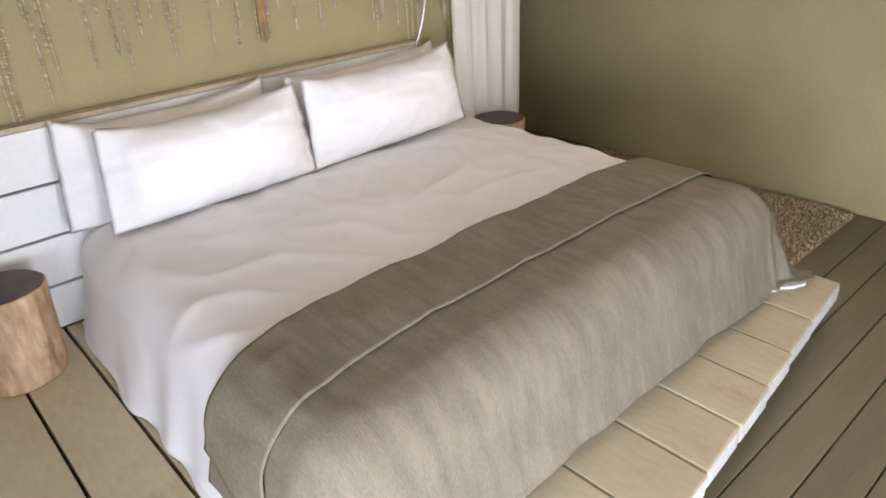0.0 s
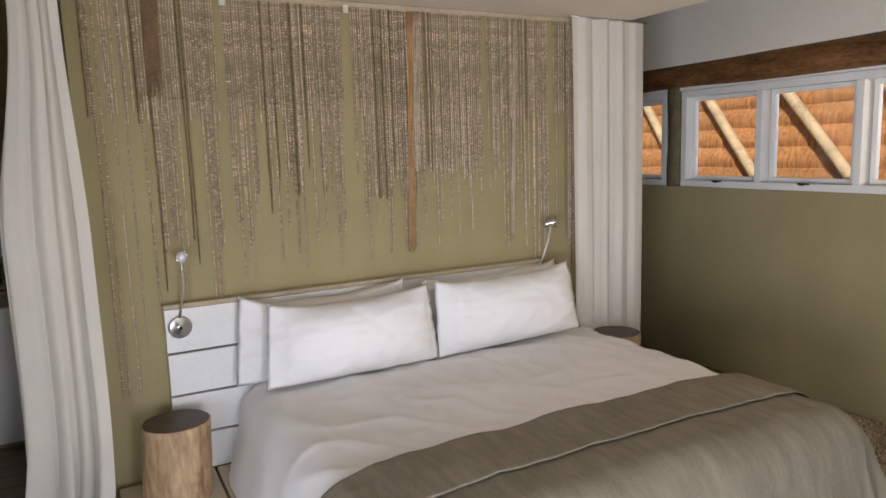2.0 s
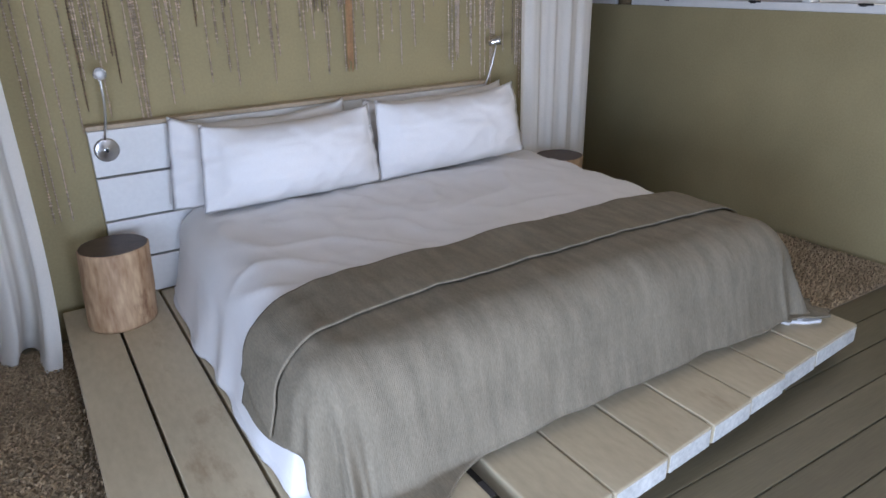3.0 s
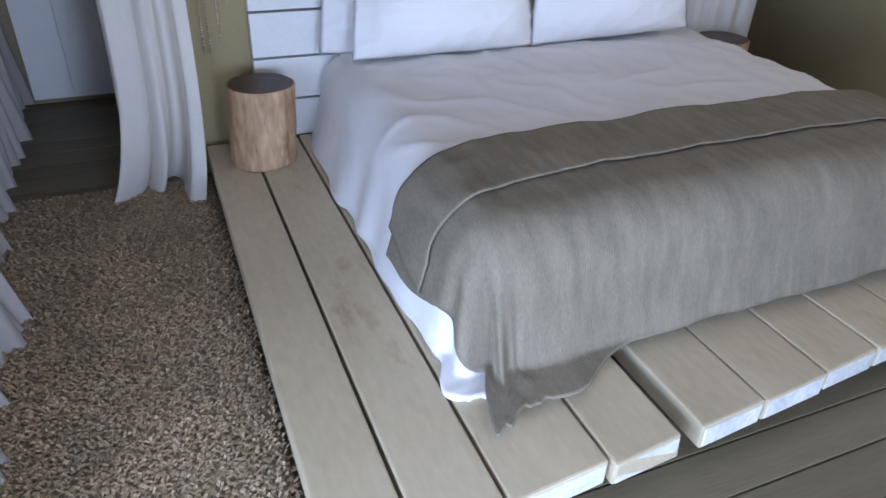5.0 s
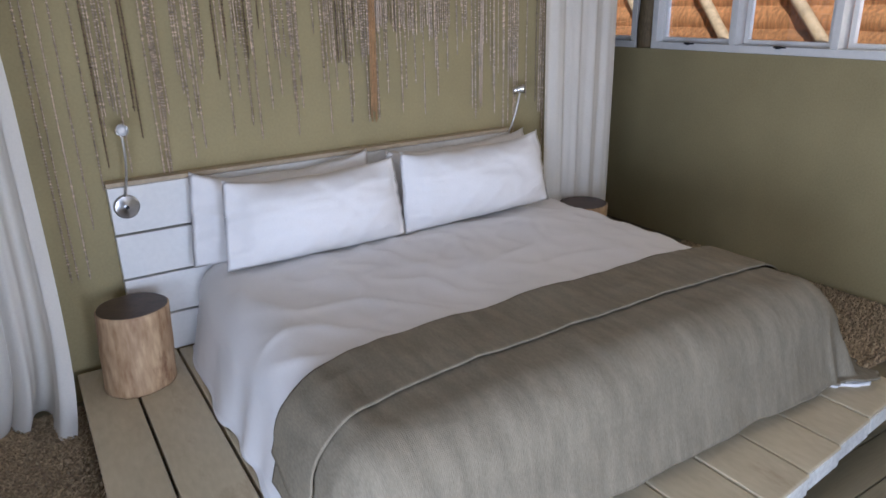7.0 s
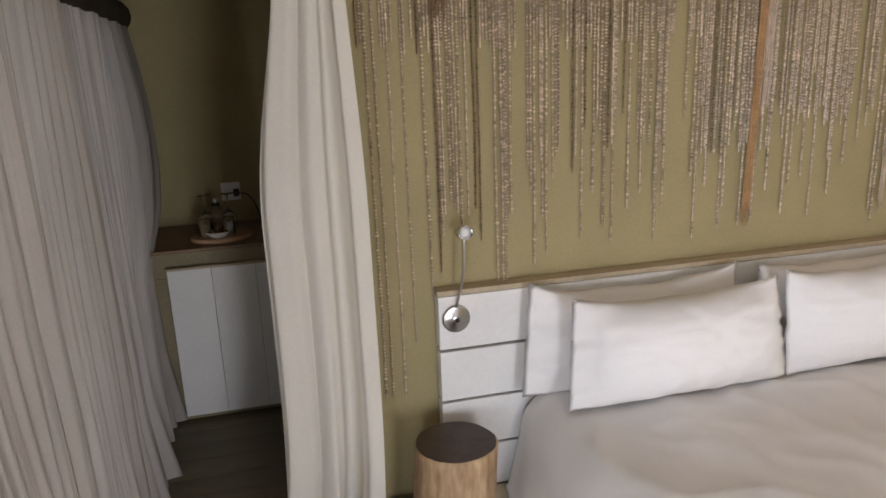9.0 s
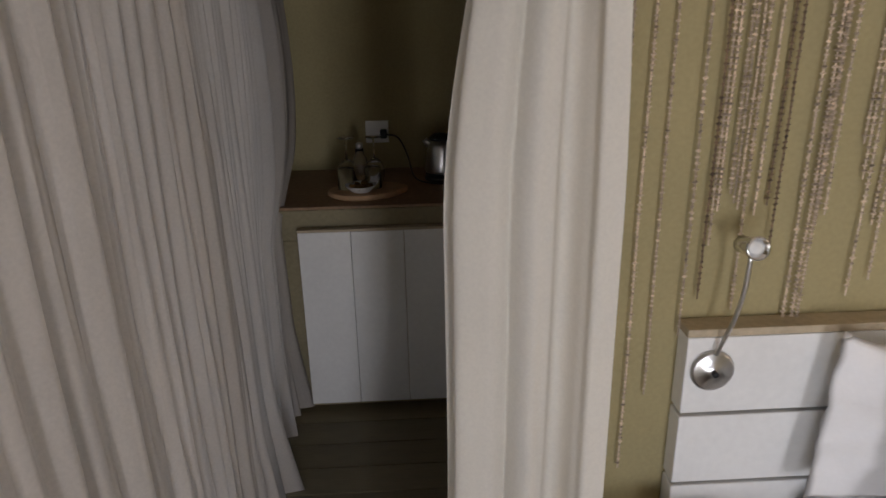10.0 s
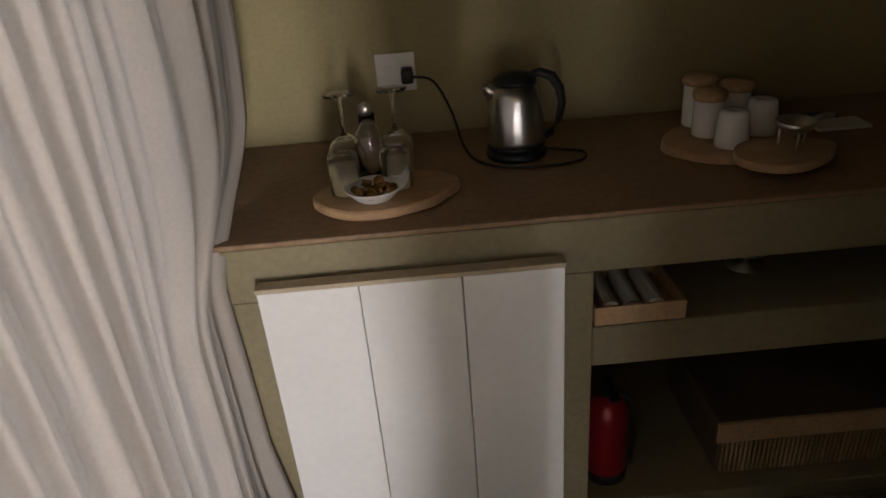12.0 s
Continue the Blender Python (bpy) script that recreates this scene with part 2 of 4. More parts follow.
bm = box(WX, WX + 0.2, -4.95, 1.78, -0.03, 1.25)
structure("wall_window_low", bm, OLIVE, "olive plastered wall below the windows", "wall")
structure("wall_window_high", box(WX + 0.01, WX + 0.2, -4.95, 1.78, 2.09, 2.9), WHITE_WALL, "white plastered band above the timber beam", "wall")
structure("wall_window_end", box(WX + 0.004, WX + 0.196, -4.95, -2.32, 1.252, 2.088), OLIVE, "olive plaster beside the windows", "wall")
structure("wall_window_corner", box(WX + 0.004, WX + 0.196, 1.2, 1.777, 1.252, 2.088), OLIVE, "olive plaster beside the small window", "wall")

# left side: glazed wall behind the sheer curtain
structure("wall_left_corner", box(-1.45, -1.25, 1.15, 1.777, -0.03, 2.9), OLIVE, "olive plastered return beside the counter", "wall")
structure("wall_left_end", box(-1.45, -1.25, -4.746, -4.70, -0.03, 2.9), OLIVE, "olive plastered end of the glazed side", "wall")
structure("wall_left_lintel", box(-1.446, -1.254, -4.697, 1.147, 2.06, 2.9), OLIVE, "olive plaster above the glazed doors", "wall")
# front: wide opening behind the walker
structure("wall_front_left", box(-1.45, -1.05, -4.95, -4.75, -0.03, 2.9), OLIVE, "olive plastered pier", "wall")
structure("wall_front_right", box(1.50, 3.50, -4.95, -4.75, -0.03, 2.9), OLIVE, "olive plastered pier", "wall")
structure("wall_front_lintel", box(-1.047, 1.497, -4.946, -4.754, 2.3, 2.9), OLIVE, "olive plaster above the wide opening", "wall")
structure("ceiling", box(-0.40, 2.66, -4.74, 0.40, CZ, CZ + 0.07, 0.008), CEIL, "off-white flat ceiling over the bed", "ceiling")
# unseen overhang past the walls, added to keep the sun off the glazed side
structure("roof", box(-3.2, 3.72, -5.9, 2.4, 2.9, 3.02), ROOF, "thatched roof seen from below, shade in its colour, overhang added", "roof")


def glazing(name, y0, y1, z0, z1, x, panes, label, bar=0.045):
    """A white timber window of several sashes in a wall that runs along y."""
    win = thing(name, label, "window", (x, (y0 + y1) / 2, z0), kind="structure")
    bm = bmesh.new()
    d = 0.05
    box(x - d, x + d, y0, y1, z0, z0 + bar, 0.004, bm)
    box(x - d, x + d, y0, y1, z1 - bar, z1, 0.004, bm)
    step = (y1 - y0) / panes
    for k in range(panes + 1):
        c = y0 + k * step
        half = bar * (0.5 if 0 < k < panes else 1.0)
        lo, hi = (c, c + bar) if k == 0 else (c - bar, c) if k == panes else (c - half, c + half)
        box(x - d + 0.002, x + d - 0.002, lo, hi, z0 + bar, z1 - bar, 0.004, bm)
    part("window_frame", bm, WHITE_PAINT, win)
    for k in range(panes):
        a, b = y0 + k * step + bar * 0.9, y0 + (k + 1) * step - bar * 0.9
        s = bmesh.new()
        w = 0.028
        for lo, hi, p, q in ((a, b, z0 + bar, z0 + bar + w), (a, b, z1 - bar - w, z1 - bar), (a, a + w, z0 + bar + w, z1 - bar - w), (b - w, b, z0 + bar + w, z1 - bar - w)):
            box(x + 0.012, x + 0.05, lo, hi, p, q, 0.003, s)
        sash = part("sash", s, WHITE_PAINT, win)
        pane = part("pane", box(x + 0.028, x + 0.032, a + w - 0.004, b - w + 0.004, z0 + bar + w - 0.004, z1 - bar - w + 0.004), PANE, sash)
        pane.visible_shadow = False
        h = bmesh.new()
        box(x - d - 0.016, x - d + 0.003, (a + b) / 2 - 0.012, (a + b) / 2 + 0.012, z0 + bar - 0.012, z0 + bar + 0.004, 0.003, h)
        box(x - d - 0.024, x - d - 0.012, (a + b) / 2 - 0.055, (a + b) / 2 + 0.02, z0 + bar - 0.006, z0 + bar + 0.004, 0.003, h)
        part("catch", h, BLACK, win, "dark metal window catch")
    return win


glazing("window_1", -2.15, 0.36, 1.25, 1.91, WX + 0.06, 4, "white-painted timber window with four sashes and dark catches")
glazing("window_2", 0.50, 1.19, 1.25, 1.91, WX + 0.06, 1, "small white-painted timber window beside the post")
structure("post", log((WX + 0.05, 0.43, 1.25), (WX + 0.05, 0.43, 1.95), 0.065, 3), POST, "weathered brown timber post between windows", "post", True)
structure("post", log((WX + 0.05, -2.24, 1.25), (WX + 0.05, -2.24, 1.95), 0.065, 8), POST, "weathered brown timber post beside the windows", "post", True)
structure("beam", log((WX + 0.07, 1.75, 2.01), (WX + 0.07, -4.7, 2.01), 0.105, 5, 16, 40), BEAM, "varnished brown round timber beam above the windows", "beam", True)
structure("window_head", box(WX + 0.012, WX + 0.16, -2.3, 1.19, 1.912, 1.935), WHITE_PAINT, "white strip over the window frames", "trim")
glazing("window_3", -2.36, 1.14, 0.02, 2.05, -1.36, 4, "white-framed glazed doors behind the sheer curtain", 0.06)


# roof of the neighbouring hut seen through the windows
def hut_roof():
    hut = thing("hut_roof", "sunlit orange thatched roof with pale poles", "roof", (4.9, 0, -0.3))
    rows, z = 16, 0.3
    for k in range(rows):
        za, zb = z + k * 0.17, z + (k + 1) * 0.17 + 0.03
        bm = bmesh.new()
        cols = 90
        grid = []
        for i in range(6):
            f = i / 5
            line = []
            for j in range(cols + 1):
                y = -5 + 9.5 * j / cols
                zz = za + (zb - za) * f + 0.018 * noise.noise((y * 3, k * 7, f))
                bulge = 0.06 * math.sin(math.pi * (0.12 + 0.88 * f)) + 0.012 * noise.noise((y * 9, zz * 9, 0))
                line.append(bm.verts.new((4.45 + 0.42 * (zz - 0.3) - bulge, y, zz)))
            grid.append(line)
        for a, b in zip(grid, grid[1:]):
            for j in range(cols):
                bm.faces.new((a[j], a[j + 1], b[j + 1], b[j]))
        part("thatch_course", bm, THATCH, hut, smooth=True)
    for k in range(8):
        y = 2.85 - 0.80 * k
        f = lambda z: (4.28 + 0.42 * (z - 0.3), y + 1.1 * (z - 1.8), z)
        part("pole", log(f(-0.3), f(3.0), 0.043, 40 + k), POLE, hut, "pale debarked pole", True)
    return hut


hut_roof()

# open timber roof over the passage
structure("wall_plate", log((-1.20, 1.76, 1.99), (-1.20, -4.7, 1.99), 0.08, 12, 14, 30), RAFTER, "dark round timber above the sheer curtain", "beam", True)
for k in range(5):
    y = 1.5 - 0.95 * k
    structure("rafter", log((-1.22, y, 2.12), (-0.36, y + 0.05, 2.80), 0.05, 60 + k), RAFTER, "dark round rafter under the thatch", "rafter", True)
structure("rafter", log((-1.2, 0.55, 2.10), (-0.5, 1.7, 2.72), 0.05, 70), RAFTER, "dark slanting roof timber above the passage", "rafter", True)


# ---- bed ----
def bed_platform():
    p = thing("bed_platform", "low bed platform of thick limed planks", "platform", (1.1, -1.1, 0))
    edges = [(-0.245, -0.062), (-0.052, 0.153), (0.163, 0.433), (0.442, 0.650), (0.716, 0.934), (0.941, 1.181), (1.189, 1.409), (1.416, 1.637), (1.644, 1.86), (1.866, 2.10), (2.106, 2.428)]
    ends = [-2.215, -2.21, -2.20, -2.193, -2.175, -2.155, -2.128, -2.107, -2.08, -2.05, -2.02]
    for k, ((a, b), e) in enumerate(zip(edges, ends)):
        bm = box(a, b, e, -0.06, 0.085, 0.160 + 0.002 * (k % 3 == 1), 0.007)
        for v in bm.verts:
            if v.co.y < -1:
                v.co.y += (v.co.x - (a + b) / 2) * 0.09 + 0.006 * noise.noise((v.co.x * 30, v.co.z * 40, k))
        plank = part("plank", bm, PLANK, p)
        front = box(a + 0.008, b - 0.008, e - 0.0025, e + 0.004, 0.089, 0.152, 0.002)
        for v in front.verts:
            v.co.y += (v.co.x - (a + b) / 2) * 0.09
        part("painted_end", front, END_PAINT, plank, "pale painted end of the plank")
    for y in (-0.35, -1.05, -1.80):
        part("bearer", box(-0.20, 2.40, y - 0.05, y + 0.05, 0.002, 0.083), BEARER, p, "dark timber bearer")
    return p


bed_platform()

BX0, BX1, BY0, BY1, BZ, BR = 0.235, 2.285, -1.80, -0.10, 0.560, 0.155


def drape(x, y, lift=0.0, flare=0.26, floor=0.172, wrinkle=1.0, lean=0.0):
    """Where a flat cloth point comes to lie over the mattress and down its sides."""
    tuck = 0.04 * max(0.0, min(1.0, (y + 0.50) / 0.40)) ** 1.5
    ix0, ix1, iy0 = BX0 + BR + tuck, BX1 - BR - 0.5 * tuck, BY0 + BR
    x = x + tuck * (x < 1.2) - 0.5 * tuck * (x > 1.2)
    cx, cy = min(max(x, ix0), ix1), max(y, iy0)
    dx, dy = x - cx, y - cy
    d = math.hypot(dx, dy)
    soft = 0.012 * noise.noise((x * 3.5, y * 2.6, 1)) + 0.005 * noise.noise((x * 11, y * 6, 4))
    ridge = 1 - abs(noise.noise((x * 1.6 + y * 3.5, y * 1.4 - x * 2.4, 7)))
    ridge2 = 1 - abs(noise.noise((x * 4.0 - y * 1.5, y * 4.2 + x * 1.0, 17)))
    calm = 1.0 if lift < 0.01 else 0.35
    crease = calm * (0.010 * max(0, ridge - 0.55) / 0.45 * ridge ** 6 + 0.005 * ridge2 ** 9)
    sag = 0.022 * math.sin(math.pi * min(1, max(0, (x - BX0) / (BX1 - BX0)))) ** 0.6
    z = BZ - 0.022 + sag + lift + wrinkle * (soft + crease)
    if d < 1e-6:
        return Vector((x, y, z))
    ux, uy = dx / d, dy / d
    r = BR + lift
    arc = r * math.pi / 2
    if d < arc:
        a = d / r
        out, down = r * math.sin(a), r * (1 - math.cos(a))
    else:
        rest = d - arc
        out, down = r + rest * flare, r + rest
    side = max(0.0, min(1.0, (d - arc * 0.6) / 0.3))
    along = x * abs(uy) + y * abs(ux)
    corner = max(0.0, 1 - abs(abs(ux) - abs(uy)) * 1.1)
    out += wrinkle * side * (0.006 * math.sin(along * 17 + 4 * noise.noise((along * 2, 3, 0))) + 0.014 * noise.noise((along * 6, down * 2, 2)))
    out += calm * 0.010 * side * abs(noise.noise((along * 4 + down * 6, down * 3, 12)))
    out += side * corner * (0.03 + 0.05 * math.sin(math.atan2(uy, ux) * 12 + 0.9))
    zz = z - down
    if zz < floor + lift:
        out += 0.40 * (floor + lift - zz)
        zz = floor + lift + 0.006 * abs(noise.noise((x * 9, y * 9, 3)))
    slip = lean * side * corner * (ux < 0)
    return Vector((cx + ux * out + slip, cy + uy * out - 0.4 * slip, zz))


def cloth(name, x0, x1, y0, y1, nx, ny, material, parent, lift, label="", thick=0.006, cut=None, **kw):
    bm = bmesh.new()
    uv = bm.loops.layers.uv.new("UVMap")
    vs, flat = [], {}
    for j in range(ny + 1):
        row = []
        for i in range(nx + 1):
            x, y = x0 + (x1 - x0) * i / nx, y0 + (y1 - y0) * j / ny
            if cut:
                x, y = cut(x, y)
            v = bm.verts.new(drape(x, y, lift, **kw))
            flat[v] = (x, y)
            row.append(v)
        vs.append(row)
    for a, b in zip(vs, vs[1:]):
        for i in range(nx):
            f = bm.faces.new((a[i], a[i + 1], b[i + 1], b[i]))
            for lp in f.loops:
                lp[uv].uv = flat[lp.vert]
    ob = part(name, bm, material, parent, label, True)
    s = ob.modifiers.new("thickness", "SOLIDIFY")
    s.thickness, s.offset = thick, -1
    return ob


bed = thing("bed", "king-size bed with white cotton duvet, pillows aside", "bed", (1.25, -0.95, 0.162))
part("mattress", box(BX0 + 0.06, BX1 - 0.06, BY0 + 0.06, BY1, 0.166, 0.50, 0.05), LINEN, bed, "white covered mattress", True)
def duvet_hem(x, y):
    deep = max(0.0, BY0 + 0.1 - y) / 0.36
    tail = max(0.0, min(1.0, (0.55 - x) / 0.25)) + max(0.0, min(1.0, (x - 2.05) / 0.15)) * 0.8
    return x, y - 0.045 * deep * tail


cloth("duvet", BX0 - 0.315, BX1 + 0.31, BY0 - 0.262, BY1 + 0.0, 150, 120, LINEN, bed, 0.0, "white cotton duvet cover hanging to the platform", 0.012, duvet_hem, lean=0.05)

throw = thing("bed_throw", "grey-green woven wool throw over the foot of the bed", "throw", (1.25, -1.6, 0.5))


def body_hem(x, y):
    y = y - 0.05 * smoother(0.7, 0.25, x) * smoother(-1.7, -1.4, y)
    return x + 0.05 * (x < BX0 + 0.1) * smoother(-1.50, -1.75, y) * smoother(BX0 + 0.1, BX0 - 0.2, x), y - 0.17 * smoother(0.72, 0.45, x) * smoother(BY0 + 0.05, BY0 - 0.3, y)


def smoother(a, b, v):
    v = min(1, max(0, (v - a) / (b - a)))
    return v * v * (3 - 2 * v)


cloth("throw_body", BX0 - 0.245, BX1 + 0.305, BY0 - 0.318, -1.25, 150, 70, THROW, throw, 0.018, "", 0.008, body_hem, flare=0.27, floor=0.182, lean=0.05)


def band_hem(x, y):
    return x + smoother(BX0 + 0.1, BX0 - 0.2, x) * 0.22 * (y + 1.555), y + 0.012 * noise.noise((x * 2.2, 3, 1)) - 0.05 * smoother(0.7, 0.25, x)


cloth("folded_band", BX0 - 0.245, BX1 + 0.30, -1.525, -1.242, 130, 26, THROW, throw, 0.032, "folded-back band of the throw", 0.005, band_hem, flare=0.28, floor=0.182)


def pillow(label, w, h, d, m, seed, flange=0.028, ear=0.014, sag=0.016):
    bm = bmesh.new()
    n, k = 44, 26
    fu, fv = w / 2 / (w / 2 + flange), h / 2 / (h / 2 + 0.006)
    border = {}
    for side in (1, -1):
        grid = []
        for j in range(k + 1):
            row = []
            for i in range(n + 1):
                u, v = 2 * i / n - 1, 2 * j / k - 1
                if (i, j) in border:
                    row.append(border[i, j])
                    continue
                pu, pv = min(1, abs(u) / fu), min(1, abs(v) / fv)
                puff = ((1 - pu ** 2.2) * (1 - pv ** 2.2)) ** 0.56 * (1 - 0.38 * math.exp(-((u + 0.85) / 0.035) ** 2))
                x = u * (w / 2 + flange) * (1 - 0.04 * (1 - u * u) * abs(v) ** 3) * (1 - (0.05 if u < 0 else 0.02) * v)
                z = v * (h / 2 + flange) * (1 - 0.10 * (1 - v * v) * abs(u) ** 3)
                top = max(0, v)
                z += top * (ear * abs(u) ** 5 * (1.4 if u < 0 else 1.0) - sag * (1 - abs(u + 0.1) ** 2.2) + 0.010 * noise.noise((u * 3, seed, 1)))
                ridge = (1 - abs(noise.noise((u * 2.2 + v * 1.2 + seed, v * 2.4 - u * 0.8, 5)))) ** 7
                ridge2 = (1 - abs(noise.noise((u * 4.0 - v * 2 + seed, v * 3.0, 15)))) ** 9
                wr = 0.014 * noise.noise((u * 2 + seed, v * 1.8, side)) + (0.013 * ridge + 0.007 * ridge2) * (0.45 + 0.55 * abs(v))
                edge = 0.016 * noise.noise((u * 5, v * 5, seed + 30)) * (1 - puff)
                vert = bm.verts.new((x, side * (puff * d / 2 + 0.002) + wr * side * min(1, puff * 3) + edge, z))
                if i in (0, n) or j in (0, k):
                    border[i, j] = vert
                row.append(vert)
            grid.append(row)
        for a, b in zip(grid, grid[1:]):
            for i in range(n):
                f = (a[i], a[i + 1], b[i + 1], b[i])
                bm.faces.new(f if side < 0 else f[::-1])
    ob = part("pillow", bm, LINEN, smooth=True)
    ob.matrix_world = m
    return tagged(ob, label, "pillow", "bed pillows")


pillow("plump white cotton pillow propped against another pillow", 0.745, 0.295, 0.24, pose(0.775, -0.315, 0.745, -11, 0, 0), 1)
pillow("plump white cotton pillow propped at the headboard, ruffled corner", 0.78, 0.30, 0.24, pose(1.615, -0.305, 0.755, -11, -1.5, 0), 2.4)
pillow("white cotton pillow tucked behind another pillow", 0.78, 0.31, 0.14, pose(0.70, -0.150, 0.735, -5, 0, 0), 3.7, ear=0.03)
pillow("white cotton pillow tucked behind another pillow", 0.80, 0.31, 0.14, pose(1.62, -0.150, 0.735, -5, -1, 0), 4.9)


def headboard():
    h = thing("headboard", "white-painted headboard of horizontal boards", "headboard", (1.0, -0.04, 0.16))
    for a, b in ((0.722, 0.915), (0.528, 0.712), (0.34, 0.518), (0.164, 0.33)):
        part("board", box(0.0, 1.998, -0.062, -0.004, a, b, 0.004), WHITE_PAINT, h)
    part("top_cap", box(-0.003, 2.002, -0.064, -0.003, 0.917, 0.936, 0.003), RAW_EDGE, h, "bare wooden top strip")
    return h


headboard()


def reading_lamp(x, z, hx, hz, hy, label, turn):
    lamp = thing("reading_lamp", label, "lamp", (x, -0.064, z), "reading lamps")
    disc = lathe([(0, 0), (0.047, 0), (0.050, 0.003), (0.049, 0.008), (0.042, 0.012), (0.018, 0.011), (0.016, 0.014), (0, 0.014)], 40)
    bmesh.ops.transform(disc, matrix=pose(x, -0.0635, z, 90), verts=disc.verts)
    part("wall_disc", disc, STEEL, lamp, "brushed steel mounting disc", True)
    knob = lathe([(0, 0.0), (0.007, 0.0), (0.007, 0.012), (0.005, 0.014), (0, 0.014)], 16)
    bmesh.ops.transform(knob, matrix=pose(x, -0.077, z, 90), verts=knob.verts)
    part("switch_knob", knob, BLACK, lamp, smooth=True)
    pts = [(x + (hx - x) * f ** 1.5 + 0.012 * math.sin(math.pi * f), -0.075 + (hy + 0.075) * f - 0.01 * math.sin(math.pi * f), z + 0.045 + (hz - 0.01 - z - 0.045) * f) for f in [i / 12 for i in range(13)]]
    part("flexible_arm", tube(pts, 0.005, 8), STEEL, lamp, smooth=True)
    head = lathe([(0.004, -0.045), (0.014, -0.045), (0.018, -0.04), (0.019, -0.01), (0.024, 0.012), (0.025, 0.022), (0.021, 0.022), (0.018, 0.012), (0.0, 0.010)], 28)
    bmesh.ops.transform(head, matrix=pose(hx, hy, hz, 80, 0, turn), verts=head.verts)
    part("lamp_head", head, CHROME, lamp, "chrome spot head", True)
    bulb = bmesh.new()
    bmesh.ops.create_uvsphere(bulb, u_segments=14, v_segments=8, radius=0.014)
    bmesh.ops.transform(bulb, matrix=pose(hx, hy, hz, 80, 0, turn) @ pose(0, 0, 0.012), verts=bulb.verts)
    part("bulb", bulb, CERAMIC, lamp, smooth=True)
    return lamp


reading_lamp(0.06, 0.835, 0.082, 1.148, -0.12, "steel gooseneck reading lamp on the headboard, switched off", 5)
reading_lamp(1.97, 0.845, 2.035, 1.140, -0.10, "steel gooseneck reading lamp beside a plump pillow, switched off", 60)


def stump(x, y, seed):
    s = thing("log_stool", "section of stripped log used as a bedside table", "side table", (x, y, 0.162))
    bm = bmesh.new()
    n, rows = 48, 14
    def radius(a, f):
        return 0.136 * (1 + 0.045 * noise.noise((math.cos(a) * 1.2, math.sin(a) * 1.2, seed + f * 0.4)) + 0.018 * noise.noise((math.cos(a) * 4, math.sin(a) * 4, f * 3 + seed)) - 0.03 * (f < 0.03) - 0.04 * (f > 0.985))
    rings = [[bm.verts.new((x + 0.018 * f + radius(2 * math.pi * k / n, f) * math.cos(2 * math.pi * k / n), y + radius(2 * math.pi * k / n, f) * math.sin(2 * math.pi * k / n), 0.162 + 0.330 * f)) for k in range(n)] for f in [0, 0.03] + [i / rows for i in range(1, rows)] + [0.985, 1]]
    for a, b in zip(rings, rings[1:]):
        for k in range(n):
            bm.faces.new((a[k], a[(k + 1) % n], b[(k + 1) % n], b[k]))
    bm.faces.new(rings[0][::-1])
    part("trunk", bm, BARK, s, smooth=True)
    bm = bmesh.new()
    top = [bm.verts.new((x + 0.018 + radius(2 * math.pi * k / n, 1) * 0.995 * math.cos(2 * math.pi * k / n), y + radius(2 * math.pi * k / n, 1) * 0.995 * math.sin(2 * math.pi * k / n), 0.493)) for k in range(n)]
    low = [bm.verts.new(v.co - Vector((0, 0, 0.004))) for v in top]
    bm.faces.new(top)
    for k in range(n):
        bm.faces.new((low[k], low[(k + 1) % n], top[(k + 1) % n], top[k]))
    part("top", bm, LOGTOP, s, "dark-stained flat top")
    return s


stump(-0.03, -0.275, 4)
stump(2.37, -0.24, 9)


